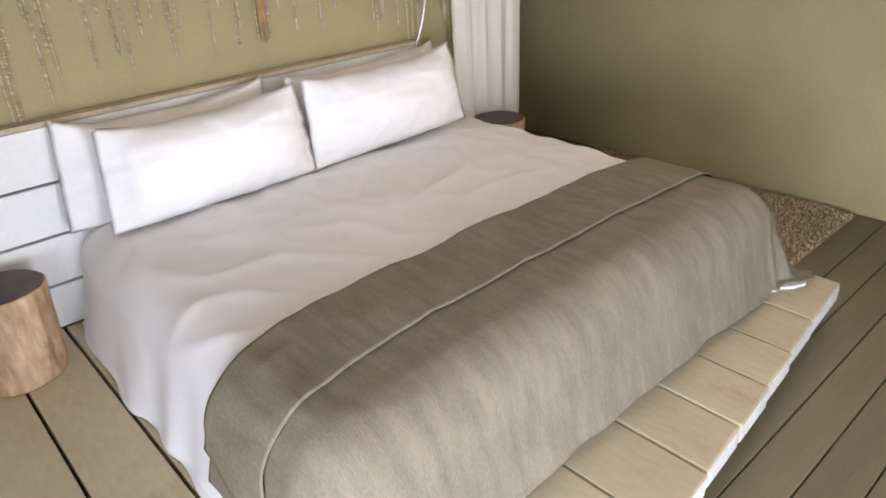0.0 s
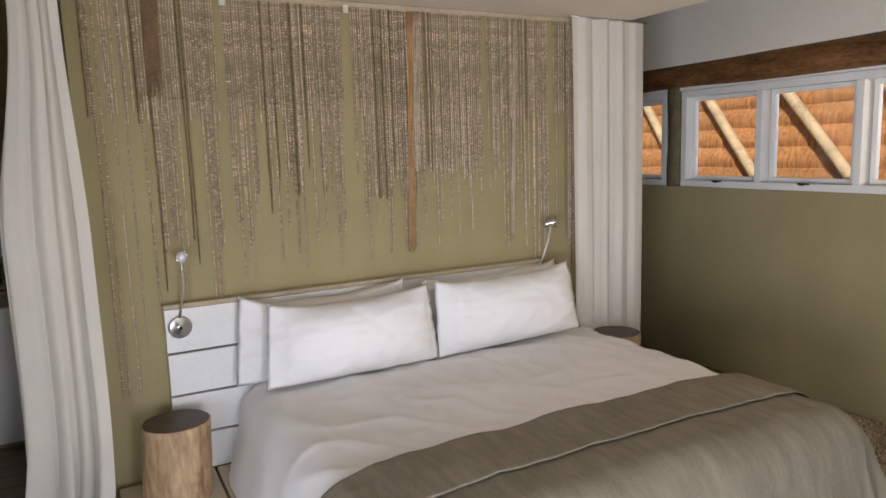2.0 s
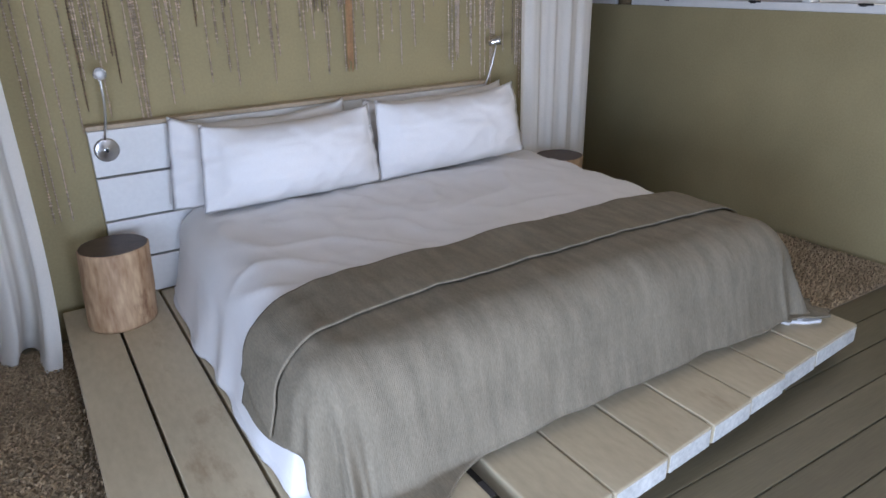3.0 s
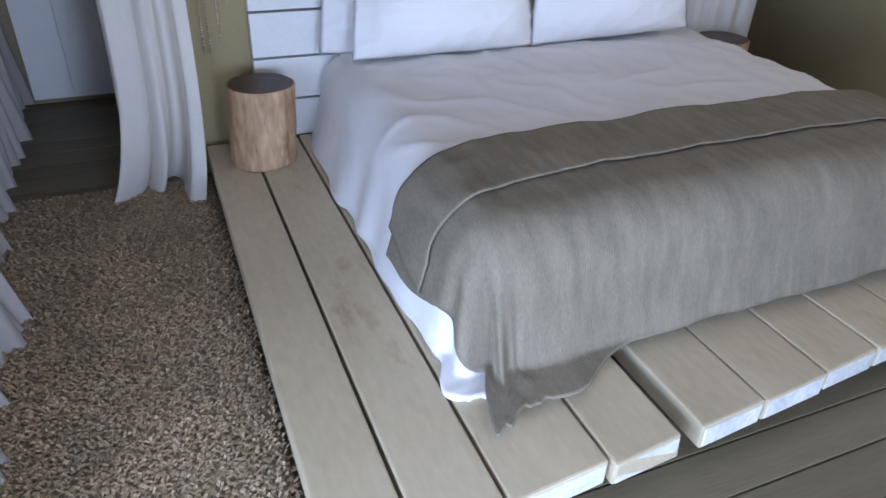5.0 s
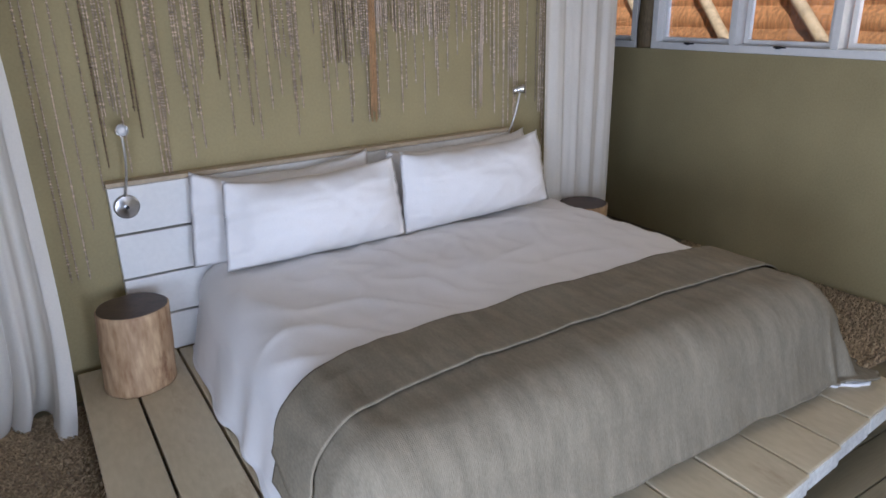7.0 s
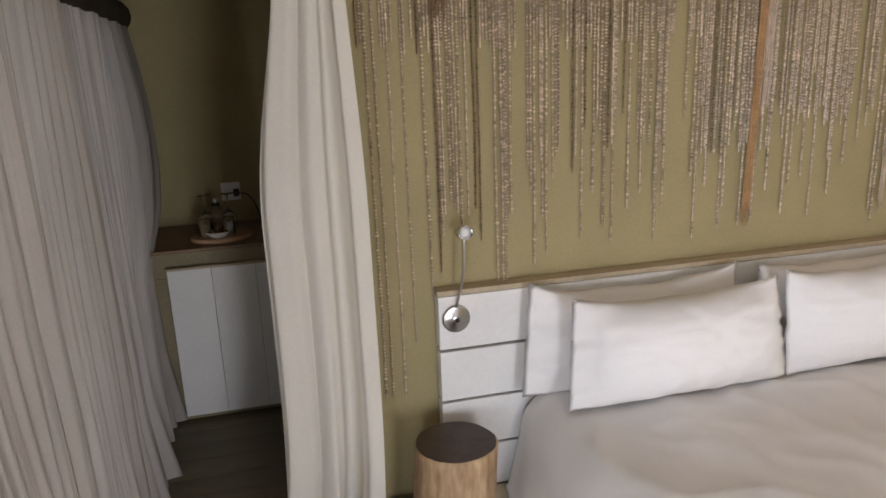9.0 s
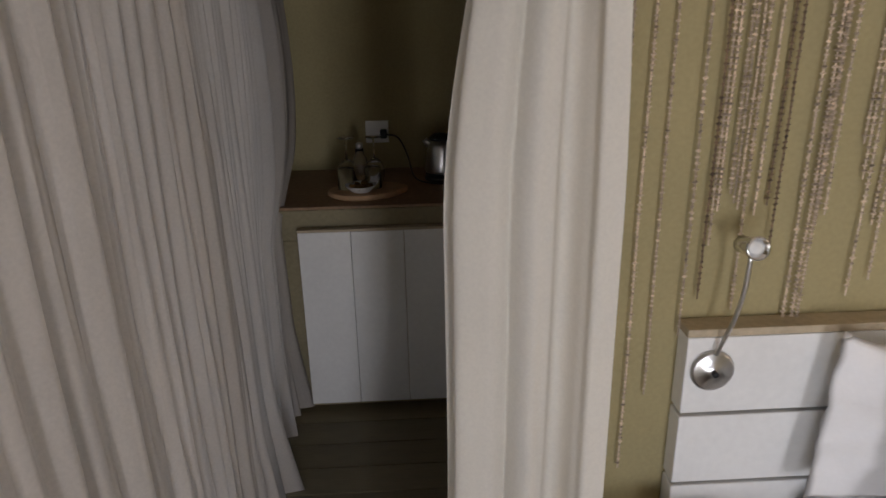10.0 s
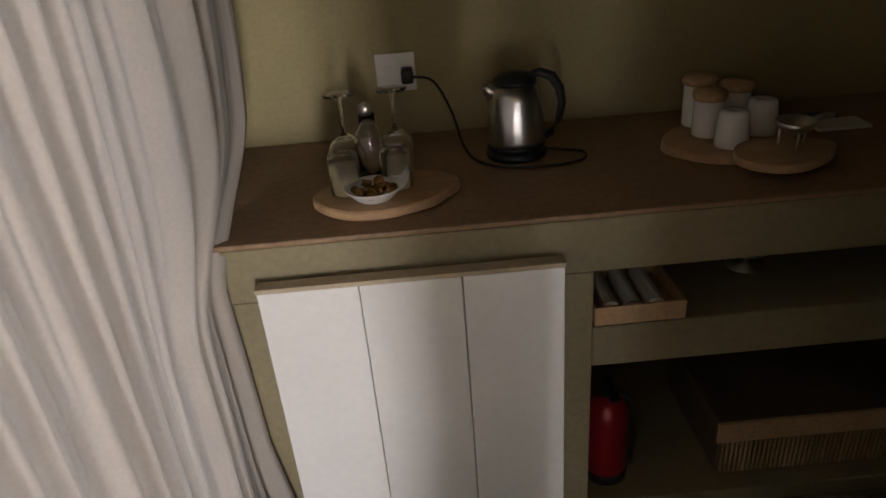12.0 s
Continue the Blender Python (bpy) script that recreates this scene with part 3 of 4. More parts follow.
# ---- curtains ----
def bead_curtain():
    c = thing("bead_curtain", "curtain of pale seed-bead strands hanging on the olive wall", "wall hanging", (1.0, -0.02, CZ))
    rng = random.Random(7)
    part("rail", box(-0.25, 2.29, -0.024, -0.004, CZ - 0.025, CZ - 0.002, 0.003), RAW_EDGE, c, "thin batten at the ceiling")
    profile = ((-0.25, 0.52), (-0.12, 0.50), (-0.02, 0.80), (0.08, 1.15), (0.2, 1.05), (0.35, 1.2), (0.6, 1.34), (0.8, 1.30), (0.95, 1.36), (1.15, 1.26), (1.3, 1.33), (1.6, 1.36), (1.8, 1.28), (2.0, 1.2), (2.15, 1.05), (2.3, 0.9))
    gaps = ((0.315, 0.345), (0.895, 0.935), (1.655, 1.685), (2.085, 2.13))
    octa = [(1, 0, 0), (0, 1, 0), (-1, 0, 0), (0, -1, 0), (0, 0, 1), (0, 0, -1)]
    tri = [(0, 1, 4), (1, 2, 4), (2, 3, 4), (3, 0, 4), (1, 0, 5), (2, 1, 5), (3, 2, 5), (0, 3, 5)]
    x = -0.245
    while x < 2.285:
        x += rng.uniform(0.0080, 0.0150)
        if any(a < x < b for a, b in gaps) or (x < -0.02 and rng.random() < 0.25):
            continue
        zlow = next(p[1] + (q[1] - p[1]) * (x - p[0]) / (q[0] - p[0]) for p, q in zip(profile, profile[1:]) if p[0] <= x <= q[0])
        r = rng.random()
        short = CZ - 0.50 - 0.06 * rng.random() if x < 1.0 or x > 1.7 else 1.40 + 0.10 * rng.random()
        bottom = short if r < 0.33 else zlow + abs(rng.gauss(0.02, 0.09)) if r < 0.76 else zlow - rng.uniform(0.08, 0.32)
        bottom = max(bottom, 0.36)
        size, pitch = rng.uniform(0.0036, 0.0052), rng.uniform(0.010, 0.0135)
        size *= 1.2 if r >= 0.76 else 1.0
        dark = rng.random() < 0.10 and r < 0.76
        drift, y0 = rng.uniform(-0.005, 0.005), -0.010 - rng.random() * 0.012
        verts, faces = [], []
        count = int((CZ - 0.03 - bottom) / pitch)
        top = CZ - 0.028
        sway = lambda z: x + drift * (top - z) / 2 + 0.003 * noise.noise((z * 3, x * 50, 0))
        for i in range(count):
            z = top - i * pitch
            s = size * rng.uniform(0.65, 1.25)
            b = len(verts)
            verts += [(sway(z) + s * p * 1.3 + rng.uniform(-0.0012, 0.0012), y0 + s * q, z + pitch * 0.42 * t) for p, q, t in octa]
            faces += [tuple(b + k for k in t) for t in tri]
        b = len(verts)
        for i in range(9):
            z = top - (top - bottom) * i / 8
            verts += [(sway(z) - 0.0023, y0, z), (sway(z) + 0.0023, y0, z), (sway(z), y0 - 0.0018, z)]
        for i in range(8):
            for k in range(3):
                faces.append((b + 3 * i + k, b + 3 * i + (k + 1) % 3, b + 3 * i + 3 + (k + 1) % 3, b + 3 * i + 3 + k))
        pydata("strand", verts, faces, BEADDK if dark else BEAD, c)
    for x0, x1, bottom, m, count, label in ((0.03, 0.085, 1.83, CORDBR, 16, "dark brown cord"), (1.235, 1.262, 1.06, CORDTAN, 8, "tan cord"), (1.268, 1.30, 1.45, BEAD, 7, "pale cord"), (1.86, 1.875, 1.05, BEAD, 4, "pale cord")):
        for i in range(count):
            xx = x0 + (x1 - x0) * i / (count - 1)
            e = bottom + rng.uniform(-0.02, 0.06)
            pts = [(xx - 0.03 * (CZ - z) + 0.003 * noise.noise((z * 6, i * 3, 2)), -0.024 - 0.003 * (i % 2), z) for z in [CZ - 0.03 + (e - CZ + 0.03) * k / 14 for k in range(15)]]
            part("cord", tube(pts, 0.0024, 5), m, c, label, True)
    for x0 in (-0.2, 0.02, 0.35, 0.915):
        part("clip", box(x0 - 0.013, x0 + 0.013, -0.030, -0.0245, CZ - 0.055, CZ - 0.018, 0.003), NET, c, "pale fabric tab")


bead_curtain()


def hanging(name, label, line, top, bottom, material, seed, nx, nz, waves, amp, spread=None, fine=0.0, category="curtain"):
    """A gathered curtain along a plan line; amp and waves give its folds, spread moves a point of the line by its height."""
    verts, faces = [], []
    for j in range(nz + 1):
        g = j / nz
        z = top + (bottom - top) * g
        for i in range(nx + 1):
            f = i / nx
            p = Vector(line(f))
            d = (Vector(line(min(1, f + 0.004))) - Vector(line(max(0, f - 0.004)))).normalized()
            side = Vector((-d.y, d.x))
            ph = 2 * math.pi * waves * (f + 0.012 * noise.noise((f * waves * 0.45, seed, g * 0.5)))
            a = amp * (0.7 + 0.3 * g + 1.0 * max(0, g - 0.8) / 0.2) * (0.75 + 0.6 * noise.noise((f * waves * 0.35, seed + 4, g * 0.8)))
            w = math.sin(ph) + (0.25 + 0.2 * fine) * math.sin(2.3 * ph + seed + 2 * g) + 0.22 * fine * math.sin(4.7 * ph) + 0.9 * noise.noise((f * waves * 0.7, g * 1.3, seed))
            q = p + side * a * w
            if spread:
                q = q + Vector(spread(f, g))
            verts.append((q.x, q.y, z + 0.010 * noise.noise((f * waves, seed, 8)) * (g > 0.98)))
    for j in range(nz):
        for i in range(nx):
            k = j * (nx + 1) + i
            faces.append((k, k + 1, k + nx + 2, k + nx + 1))
    ob = pydata(name, verts, faces, material, smooth=True)
    return tagged(ob, label, category)


def smooth01(a, b, v):
    v = min(1, max(0, (v - a) / (b - a)))
    return v * v * (3 - 2 * v)


def sheer_line(f):
    return (-1.16, -2.30 + 3.47 * f)


def sheer_spread(f, g):
    y = -2.30 + 3.47 * f
    billow = 0.13 * smooth01(0.35, 1.0, g) * math.exp(-((y + 1.5) / 0.9) ** 2)
    over = 0.06 * math.exp(-((y - 1.1) / 0.25) ** 2) * math.sin(math.pi * min(1, g * 1.7)) if g < 0.6 else 0
    return (0.05 + billow + over + 0.02 * math.sin(y * 5) * g + 0.04 * g ** 10 * math.sin(y * 19 + 2 * math.sin(y * 4)) * smooth01(0.3, -0.4, y), 0.30 * smooth01(0.90, 1.0, f) * (1 - smooth01(0.45, 0.58, g)))


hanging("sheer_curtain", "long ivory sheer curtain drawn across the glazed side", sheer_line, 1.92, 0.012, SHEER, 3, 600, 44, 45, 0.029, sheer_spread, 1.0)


def left_line(f):
    return (-0.280 - 0.160 * f, -0.31 + 0.06 * f + 0.02 * math.sin(7 * f))


def left_spread(f, g):
    out, trail = smooth01(0.05, 0.45, g), g ** 9
    return (-(0.11 * out + 0.10 * trail) * f + (0.035 * out - 0.06 * trail) * (1 - f), 0.24 * trail * f + 0.10 * trail * math.sin(f * 5))


hanging("bed_curtain", "ivory cotton curtain gathered at the partition's open end", left_line, CZ - 0.01, 0.008, NET, 11, 160, 44, 2.7, 0.034, left_spread)
hanging("bed_curtain", "ivory cotton curtain hanging beside the window side", lambda f: (2.205 + 0.565 * f, -0.085 + 0.045 * f), CZ - 0.01, 0.015, NET, 21, 160, 44, 4.2, 0.020, lambda f, g: (-0.02 * g * f, -0.03 * g))
structure("curtain_rail", tube([(-0.225, -0.31, CZ - 0.006), (-0.43, -0.24, CZ - 0.006)], 0.006, 8), STEEL, "thin steel curtain rail", "rail", True)
structure("curtain_rail", tube([(2.19, -0.085, CZ - 0.006), (2.5, -0.06, CZ - 0.006), (2.79, -0.04, CZ - 0.006)], 0.006, 8), STEEL, "thin steel curtain rail", "rail", True)


# ---- rug ----
def rug(x0, x1, y0, y1, label, step=0.010):
    r = thing("rug", label, "rug", ((x0 + x1) / 2, (y0 + y1) / 2, 0))
    part("backing", box(x0, x1, y0, y1, 0.001, 0.010, 0.003), RUGBACK, r)
    rng = random.Random(3)
    verts, faces = [], []
    for i in range(int((x1 - x0) / step)):
        for j in range(int((y1 - y0) / step)):
            x, y = x0 + (i + rng.random()) * step, y0 + (j + rng.random()) * step
            a, ln, w = rng.gauss(0, 0.5) + (3.14 if rng.random() < 0.5 else 0), rng.uniform(0.013, 0.024), rng.uniform(0.0026, 0.0042)
            ca, sa = math.cos(a), math.sin(a)
            h = rng.uniform(0.007, 0.016)
            b = len(verts)
            for s, z in ((0, 0.009), (0.5, 0.010 + h), (1.0, 0.010 + h * 0.75)):
                verts.append((x + ca * ln * s - sa * w, y + sa * ln * s + ca * w, z))
                verts.append((x + ca * ln * s + sa * w, y + sa * ln * s - ca * w, z))
            faces += [(b, b + 1, b + 3, b + 2), (b + 2, b + 3, b + 5, b + 4)]
    ob = pydata("pile", verts, faces, RUG, r, "twisted brown and tan yarn loops")
    ob["kind"] = "stuff"
    return r


rug(-1.32, -0.249, -3.3, -0.06, "thick brown shag rug beside the bed platform")
rug(2.46, 3.46, -1.72, -0.12, "brown shag rug between the bed platform and the window wall", 0.013)


# ---- counter ----
CY, CT = 1.165, 0.88


def counter():
    c = thing("counter", "olive screed counter with open shelves and brown top", "counter", (-0.1, 1.45, 0))
    x0, x1 = -1.245, 1.25
    wt = box(x0, x1, CY, 1.775, CT - 0.012, CT, 0.005)
    part("worktop", wt, TOPSTAIN, c, "worn brown screed top")
    part("front_beam", box(x0, x1, CY + 0.002, 1.775, 0.746, CT - 0.0125, 0.006), CONCRETE, c)
    part("left_pier", box(x0, -0.352, CY + 0.004, 1.775, 0.0, 0.745, 0.004), CONCRETE, c)
    part("right_pier", box(1.05, x1, CY + 0.004, 1.775, 0.0, 0.745, 0.004), CONCRETE, c)
    part("shelf", box(-0.351, 1.049, CY + 0.012, 1.775, 0.497, 0.602, 0.006), CONCRETE, c)
    part("base", box(-0.351, 1.049, CY + 0.03, 1.775, 0.0, 0.05, 0.005), CONCRETE, c)
    return c


counter()

door = thing("cupboard_door", "white-painted board door set against the counter", "door", (-0.725, 1.14, 0.04))
for a, b in ((-1.030, -0.8305), (-0.8285, -0.6265), (-0.6245, -0.423)):
    part("board", box(a, b, 1.118, 1.146, 0.04, 0.792, 0.0025), WHITE_PAINT, door)
part("backing", box(-1.02, -0.43, 1.147, 1.164, 0.05, 0.79), RAW_EDGE, door)
part("top_edge", box(-1.032, -0.421, 1.116, 1.150, 0.793, 0.803, 0.002), RAW_EDGE, door, "bare wooden top edge")


def slab(name, label, cx, cy, rx, ry, seed, z, turn=0.0, lip=0.0, h=0.022):
    bm = bmesh.new()
    n = 44
    def ring(s, zz):
        out = []
        for k in range(n):
            a = 2 * math.pi * k / n
            r = 1 + 0.10 * noise.noise((math.cos(a) * 1.3, math.sin(a) * 1.3, seed)) + lip * max(0, math.cos(a)) ** 14
            p = Vector((rx * r * math.cos(a) * s, ry * r * math.sin(a) * s))
            p.rotate(Matrix.Rotation(turn, 2))
            out.append(bm.verts.new((cx + p.x, cy + p.y, zz)))
        return out
    rings = [ring(0.97, z), ring(1, z + 0.004), ring(1, z + h - 0.004), ring(0.97, z + h)]
    for a, b in zip(rings, rings[1:]):
        for k in range(n):
            bm.faces.new((a[k], a[(k + 1) % n], b[(k + 1) % n], b[k]))
    bm.faces.new(rings[0][::-1]), bm.faces.new(rings[-1])
    return tagged(part(name, bm, CHOP), label, "board")


slab("serving_board", "pale wooden serving board under glasses and bowl", -0.775, 1.335, 0.150, 0.115, 2, CT + 0.001, 0.1, 0.15)
slab("serving_board", "wooden serving board under jars and cups", 0.03, 1.47, 0.155, 0.120, 6, CT + 0.001, 0.2)
slab("serving_board", "small wooden board with a pointed tip under the strainer", 0.075, 1.30, 0.105, 0.085, 9, CT + 0.0245, 0.25, 0.22, 0.018)

bowl = thing("bowl", "white ceramic bowl filled with coffee capsules", "bowl", (-0.79, 1.285, 0.904))
part("dish", lathe([(0, 0.0), (0.034, 0.0), (0.040, 0.004), (0.058, 0.024), (0.062, 0.028), (0.059, 0.029), (0.050, 0.022), (0.034, 0.010), (0, 0.008)], 36, (-0.79, 1.285, 0.904)), CERAMIC, bowl, smooth=True)
rng = random.Random(5)
for k in range(16):
    bm = lathe([(0, 0), (0.008, 0), (0.010, 0.008), (0.013, 0.010), (0, 0.013)], 8)
    a, r = rng.uniform(0, 6.28), 0.042 * math.sqrt(rng.random())
    bmesh.ops.transform(bm, matrix=pose(-0.79 + r * math.cos(a), 1.285 + r * math.sin(a), 0.914 + 0.5 * r * 0.3 + 0.006 * rng.random(), rng.uniform(-50, 50), rng.uniform(-50, 50), 0), verts=bm.verts)
    part("capsule", bm, SWEET, bowl)


def tumbler(x, y, z, r, h, label):
    prof = [(r * 0.98, 0), (r, 0.002), (r * 0.93, h), (0.0, h), (0.0, h - 0.006), (r * 0.93 - 0.0025, h - 0.006), (r * 0.95 - 0.0015, 0.001), (r * 0.98, 0)]
    ob = part("drinking_glass", lathe(prof, 32, (x, y, z)), GLASS, smooth=True)
    return tagged(ob, label, "glass", "glasses")


def wine_glass(x, y, z):
    """A stemmed glass standing on its rim, foot up."""
    prof = [(0.031, 0), (0.033, 0.002), (0.040, 0.030), (0.041, 0.055), (0.034, 0.082), (0.016, 0.100), (0.0045, 0.108), (0.0038, 0.150), (0.005, 0.182), (0.014, 0.187), (0.034, 0.190), (0.034, 0.192), (0, 0.192)]
    inner = [(0, 0.097), (0.014, 0.096), (0.0325, 0.080), (0.0393, 0.055), (0.0383, 0.030), (0.031, 0)]
    bm = lathe(prof, 32, (x, y, z))
    lathe(inner, 32, (x, y, z), bm)
    return tagged(part("wine_glass", bm, GLASS, smooth=True), "clear stemmed wine glass standing upside down on the board", "glass", "glasses")


tumbler(-0.852, 1.335, 0.904, 0.033, 0.085, "clear drinking glass standing upside down on the board")
tumbler(-0.742, 1.345, 0.904, 0.033, 0.085, "clear drinking glass standing upside down on the board")
wine_glass(-0.850, 1.412, 0.904)
wine_glass(-0.738, 1.422, 0.904)
bottle = thing("carafe", "clear glass water bottle with a wire stopper", "bottle", (-0.795, 1.390, 0.904))
part("body", lathe([(0, 0), (0.029, 0), (0.031, 0.004), (0.031, 0.095), (0.027, 0.112), (0.019, 0.125), (0.017, 0.145), (0.019, 0.150), (0.015, 0.151), (0.014, 0.13), (0.024, 0.110), (0.028, 0.095), (0.028, 0.008), (0, 0.006)], 32, (-0.795, 1.390, 0.904)), GLASS, bottle, smooth=True)
part("stopper", lathe([(0, 0.150), (0.010, 0.150), (0.014, 0.158), (0.014, 0.170), (0.006, 0.176), (0, 0.177)], 20, (-0.795, 1.390, 0.904)), STEEL, bottle, "steel and rubber stopper", True)


def kettle(x, y):
    k = thing("kettle", "brushed steel electric kettle with black handle", "kettle", (x, y, CT))
    z = CT + 0.001
    part("power_base", lathe([(0, 0), (0.072, 0), (0.074, 0.004), (0.072, 0.016), (0.066, 0.020), (0, 0.020)], 40, (x, y, z)), BLACK, k, "black plastic base", True)
    part("collar", lathe([(0, 0.021), (0.069, 0.021), (0.070, 0.034), (0, 0.034)], 40, (x, y, z)), BLACK, k, smooth=True)
    part("body", lathe([(0, 0.0345), (0.069, 0.0345), (0.070, 0.045), (0.067, 0.09), (0.059, 0.14), (0.050, 0.172), (0.0, 0.173)], 48, (x, y, z)), STEEL, k, "brushed steel jug", True)
    part("lid", lathe([(0, 0.1735), (0.051, 0.1735), (0.050, 0.182), (0.038, 0.194), (0.0, 0.200)], 40, (x, y, z)), BLACK, k, smooth=True)
    pts = [(0.030, 0.192), (0.055, 0.199), (0.082, 0.188), (0.100, 0.160), (0.106, 0.125), (0.098, 0.085), (0.080, 0.056), (0.066, 0.046)]
    part("handle", tube([(x + a, y - 0.015 - 0.1 * a, z + b) for a, b in pts], [0.008, 0.011, 0.012, 0.011, 0.010, 0.010, 0.009, 0.008], 12), BLACK, k, "black looped handle", True)
    sp = lathe([(0.0, 0.0), (0.018, 0.0), (0.012, 0.03), (0.0, 0.03)], 16)
    bmesh.ops.transform(sp, matrix=pose(x - 0.050, y, z + 0.150, 0, -40, 0), verts=sp.verts)
    part("spout", sp, STEEL, k, smooth=True)
    return k


kettle(-0.455, 1.54)

sock = thing("wall_socket", "white square wall socket with a black plug", "socket", (-0.735, 1.778, 1.05))
part("plate", box(-0.787, -0.683, 1.768, 1.779, 1.0, 1.1, 0.003), CERAMIC, sock)
part("switch", box(-0.765, -0.748, 1.763, 1.7675, 1.045, 1.07, 0.002), CERAMIC, sock)
part("plug", box(-0.722, -0.690, 1.728, 1.7675, 1.025, 1.065, 0.008), BLACK, sock, "black moulded plug", True)


def curve_points(keys, steps=10):
    """A smooth line through key points."""
    out = []
    k = [Vector(p) for p in keys]
    k = [2 * k[0] - k[1]] + k + [2 * k[-1] - k[-2]]
    for a, b, c, d in zip(k, k[1:], k[2:], k[3:]):
        for i in range(steps):
            t = i / steps
            out.append(0.5 * (2 * b + (c - a) * t + (2 * a - 5 * b + 4 * c - d) * t * t + (3 * b - a - 3 * c + d) * t ** 3))
    return out + [k[-2]]


cable = curve_points([(-0.695, 1.730, 1.045), (-0.64, 1.72, 1.03), (-0.60, 1.67, 0.96), (-0.575, 1.56, 0.892), (-0.52, 1.46, 0.886), (-0.40, 1.43, 0.886), (-0.315, 1.45, 0.886), (-0.30, 1.50, 0.886), (-0.34, 1.525, 0.886), (-0.385, 1.535, 0.890)])
tagged(part("power_cable", tube(cable, 0.0035, 8), BLACK, smooth=True), "black kettle cable looping over the counter", "cable")


def jar(x, y, h, label):
    j = thing("jar", label, "jar", (x, y, 0.904), "storage jars")
    part("body", lathe([(0, 0), (0.032, 0), (0.035, 0.004), (0.035, h), (0.031, h), (0.031, 0.006), (0, 0.006)], 30, (x, y, 0.9045)), CERAMIC, j, smooth=True)
    part("lid", lathe([(0, h + 0.001), (0.036, h + 0.001), (0.040, h + 0.008), (0.038, h + 0.020), (0, h + 0.024)], 30, (x, y, 0.9045)), CORK, j, "round pale wooden lid", True)


jar(-0.010, 1.490, 0.085, "white jar with a pale wooden lid")
jar(-0.005, 1.570, 0.100, "tall white jar with a pale wooden lid")
jar(0.075, 1.545, 0.085, "white jar with a pale wooden lid")


def cup(x, y, tilt, label):
    c = part("cup", lathe([(0.038, 0), (0.039, 0.002), (0.032, 0.074), (0.028, 0.080), (0, 0.080), (0, 0.076), (0.027, 0.075), (0.034, 0.003), (0.038, 0)], 30), CERAMIC, smooth=True)
    c.matrix_world = pose(x, y, 0.9045, 0, tilt, 0)
    return tagged(c, label, "cup", "cups")


cup(0.015, 1.410, 0, "white ceramic cup standing upside down")
cup(0.110, 1.475, 0, "white ceramic cup standing upside down")

st = thing("tea_strainer", "small steel tea strainer on a wire stand", "strainer", (0.105, 1.315, 0.924))
part("bowl", lathe([(0.0, 0.030), (0.016, 0.032), (0.032, 0.046), (0.038, 0.058), (0.042, 0.058), (0.034, 0.043), (0.017, 0.029), (0.0, 0.027)], 28, (0.105, 1.315, 0.924)), STEEL, st, smooth=True)
part("handle", tube([(0.145, 1.318, 0.981), (0.170, 1.325, 0.984), (0.190, 1.328, 0.982)], 0.006, 8), STEEL, st, smooth=True)
for k in range(3):
    a = 2.1 * k + 0.3
    part("leg", tube([(0.105 + 0.03 * math.cos(a), 1.315 + 0.03 * math.sin(a), 0.962), (0.105 + 0.030 * math.cos(a), 1.315 + 0.030 * math.sin(a), 0.926)], 0.003, 6), STEEL, st, smooth=True)

pad = thing("notepad", "white notepad with a blue band on the counter", "notepad", (0.33, 1.53, CT))
part("paper_block", box(0.27, 0.40, 1.50, 1.575, CT + 0.001, CT + 0.008, 0.001), PAPER, pad)
part("cover", box(0.27, 0.36, 1.577, 1.62, CT + 0.001, CT + 0.010, 0.001), BLUE, pad, "blue card band")

tray = thing("wooden_tray", "shallow pale wooden tray holding rolled packets", "tray", (-0.245, 1.27, 0.603))
z = 0.604
part("bottom", box(-0.342, -0.150, 1.185, 1.37, z, z + 0.006), CORK, tray)
for a, b, c_, d in ((-0.345, -0.147, 1.178, 1.186), (-0.345, -0.147, 1.369, 1.377), (-0.345, -0.338, 1.1865, 1.3685), (-0.154, -0.147, 1.1865, 1.3685)):
    part("side", box(a, b, c_, d, z, z + 0.045, 0.0015), CORK, tray)
for k in range(3):
    tagged(part("rolled_packet", tube([(-0.305 + 0.05 * k, 1.20, z + 0.026), (-0.305 + 0.05 * k, 1.35, z + 0.026)], 0.019, 16), PAPER, smooth=False), "small rolled paper packet lying in the tray", "packet", "packets in the tray")
dish = thing("steel_dish", "steel footed dish on the shelf", "dish", (0.07, 1.38, 0.603))
part("plate", lathe([(0, 0.045), (0.05, 0.047), (0.06, 0.055), (0.062, 0.054), (0.05, 0.043), (0.0, 0.041)], 30, (0.07, 1.38, 0.603)), STEEL, dish, smooth=True)
part("foot", lathe([(0, 0), (0.045, 0.0), (0.046, 0.004), (0.012, 0.010), (0.009, 0.042), (0, 0.042)], 24, (0.07, 1.38, 0.603)), STEEL, dish, smooth=True)


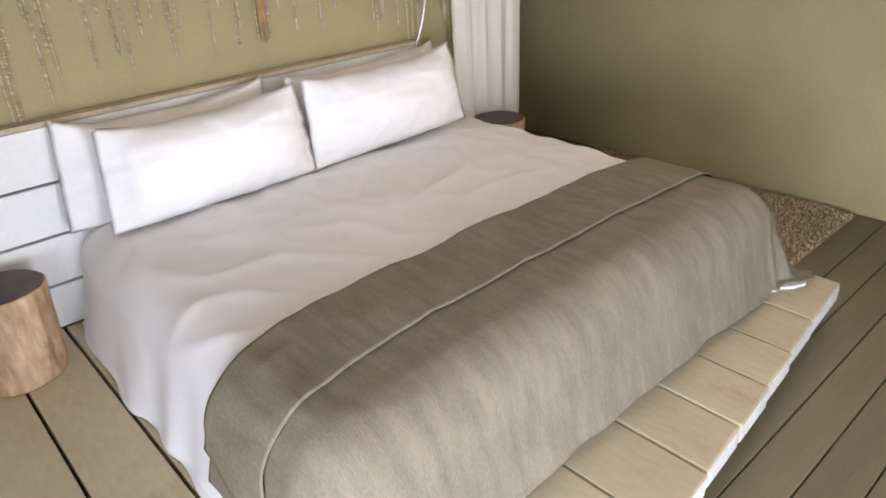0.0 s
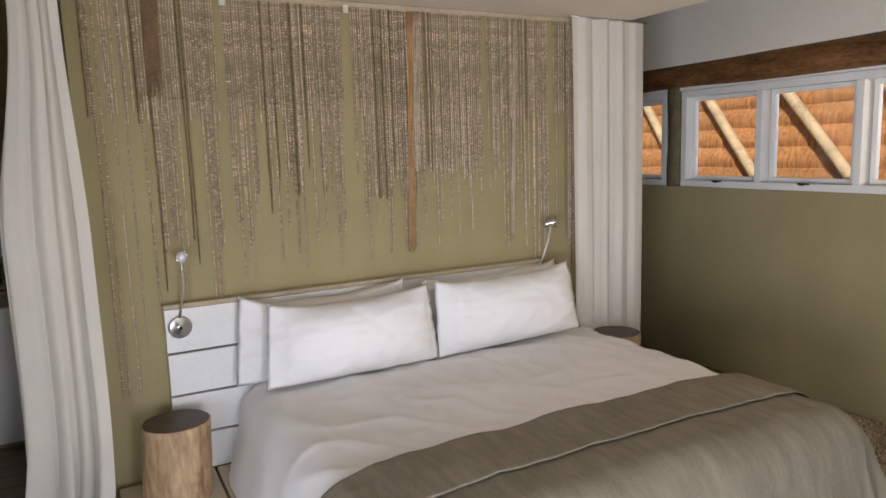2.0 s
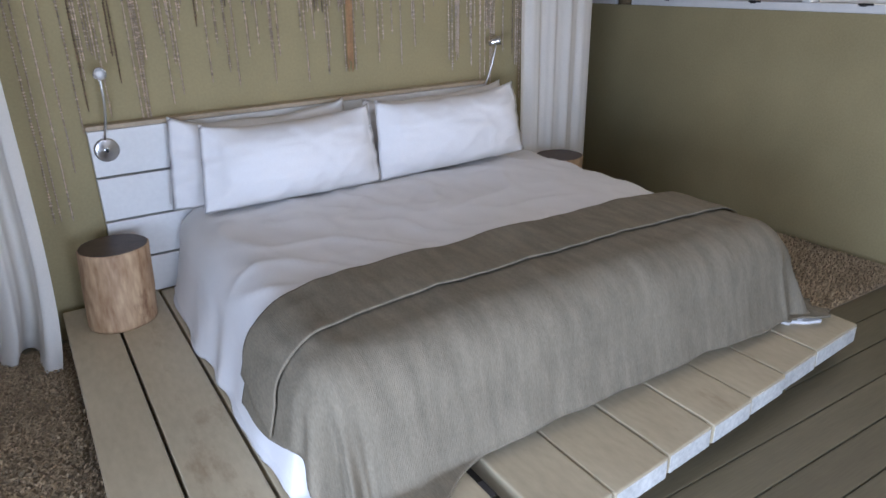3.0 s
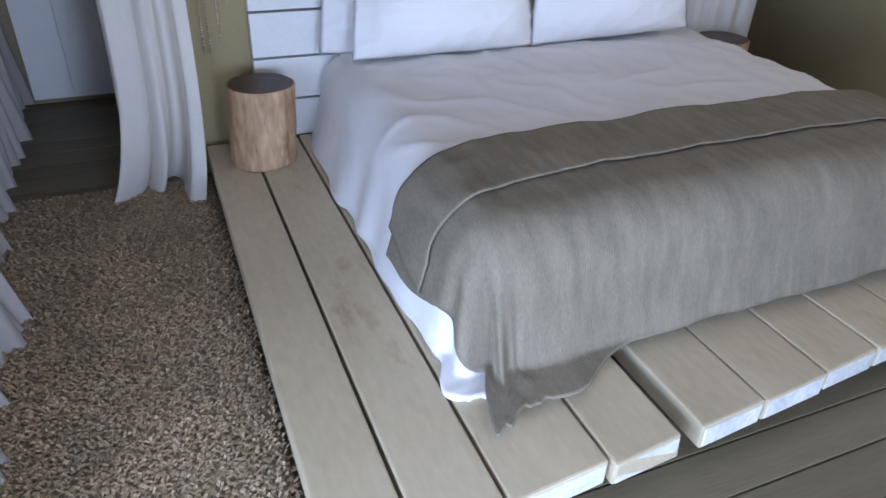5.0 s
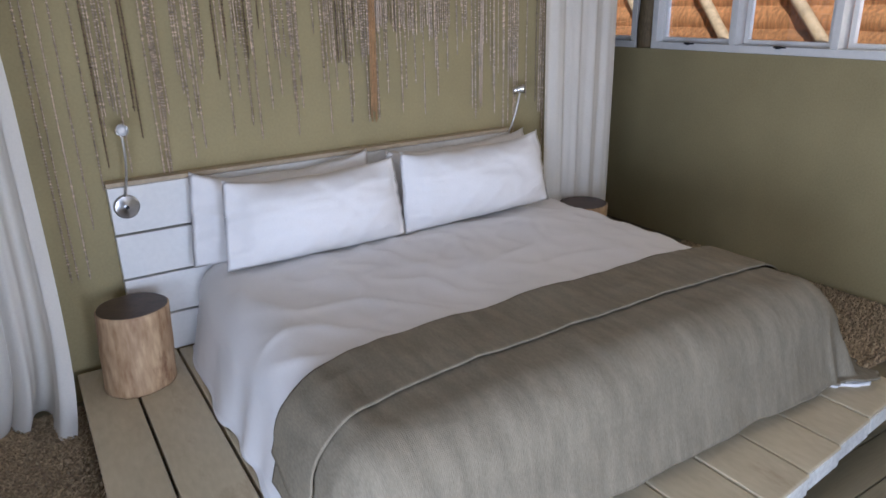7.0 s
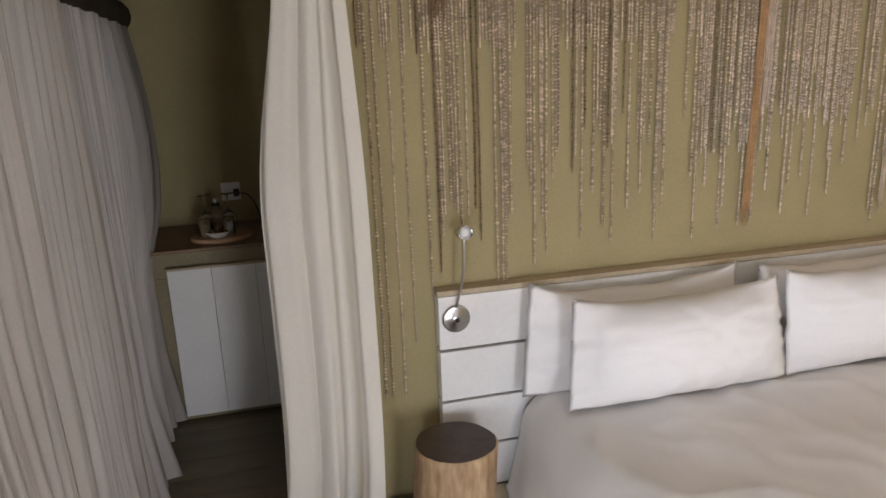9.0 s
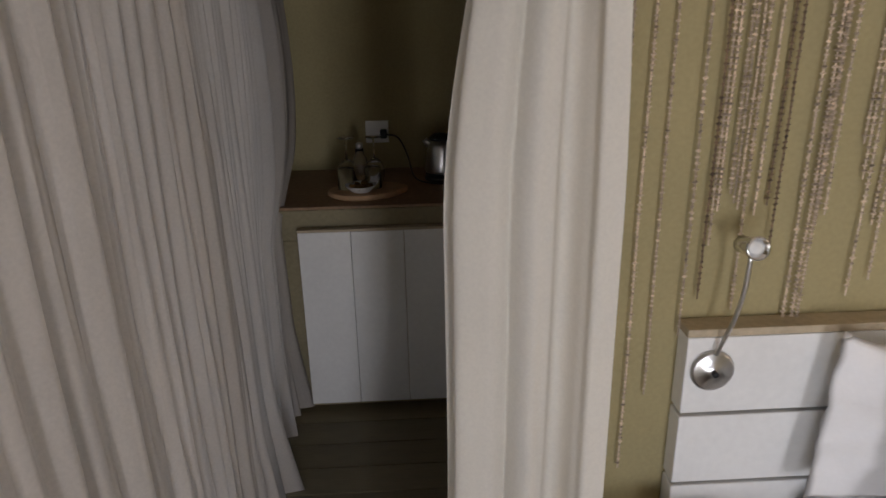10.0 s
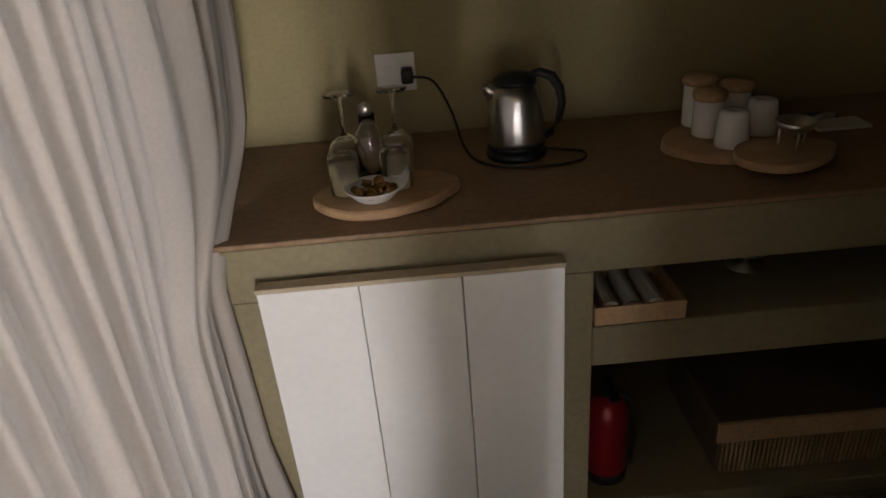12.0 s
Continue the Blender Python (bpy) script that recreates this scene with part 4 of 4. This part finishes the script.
def extinguisher(x, y):
    e = thing("fire_extinguisher", "small red fire extinguisher on the lower shelf", "extinguisher", (x, y, 0.051))
    part("cylinder", lathe([(0, 0.004), (0.052, 0.004), (0.054, 0.012), (0.054, 0.20), (0.046, 0.235), (0.018, 0.255), (0.0, 0.256)], 36, (x, y, 0.051)), RED, e, smooth=True)
    part("foot_ring", lathe([(0.0, 0), (0.057, 0.0), (0.057, 0.028), (0.0545, 0.028)], 36, (x, y, 0.051)), BLACK, e, smooth=True)
    part("valve", lathe([(0, 0.25), (0.014, 0.25), (0.014, 0.29), (0, 0.29)], 16, (x, y, 0.051)), BLACK, e, smooth=True)
    part("lever", box(x - 0.012, x + 0.012, y - 0.075, y + 0.02, 0.342, 0.352, 0.003), BLACK, e)
    part("hose", tube(curve_points([(x + 0.01, y - 0.01, 0.325), (x + 0.05, y - 0.035, 0.315), (x + 0.060, y - 0.042, 0.24), (x + 0.052, y - 0.042, 0.12)], 8), 0.008, 8), BLACK, e, "black rubber hose", True)


extinguisher(-0.275, 1.30)

basket = thing("basket", "reed basket with a brown lid on the lower shelf", "basket", (0.25, 1.42, 0.051))
part("body", box(0.005, 0.455, 1.255, 1.62, 0.052, 0.200, 0.006), LIDBROWN, basket)
for k in range(36):
    x = 0.016 + 0.0122 * k
    part("reed", tube([(x, 1.250, 0.056), (x, 1.248, 0.168)], 0.0052, 6), WICKER, basket)
part("lid", box(-0.005, 0.465, 1.246, 1.63, 0.202, 0.230, 0.006), LIDBROWN, basket, "flat dark brown lid")
part("lid_edge", box(-0.007, 0.467, 1.236, 1.2455, 0.170, 0.231, 0.002), CORK, basket, "pale front strip of the lid")

structure("wall_return", box(-0.262, -0.13, 0.163, 0.36, 0, 2.87, 0.006), OLIVE, "olive plastered return of the partition", "wall")
# out of view, added to stop the small window's light reaching the counter
structure("passage_light_block", box(1.26, 1.40, 0.163, 1.777, 0, 2.87, 0.006), OLIVE, "unseen olive plastered wall added to keep the passage dark", "wall")

# ---- floor boards ----
y, k = -4.74, 0
board = box(-1.42, 3.497, 0.0, 0.139, -0.03, 0.0, 0.0025)
floor = tagged(new("floor"), "olive-grey painted timber floor boards", "floor", kind="structure")
first = None
while y < 1.70:
    if first is None:
        first = part("floor_board", board, BOARD, floor)
        first.location = (0, y, 0)
    else:
        ob = first.copy()
        scene.collection.objects.link(ob)
        ob.parent = floor
        ob.location = (0, y, 0.0015 * noise.noise((k * 3.1, 0, 0)))
    y += 0.1445
    k += 1
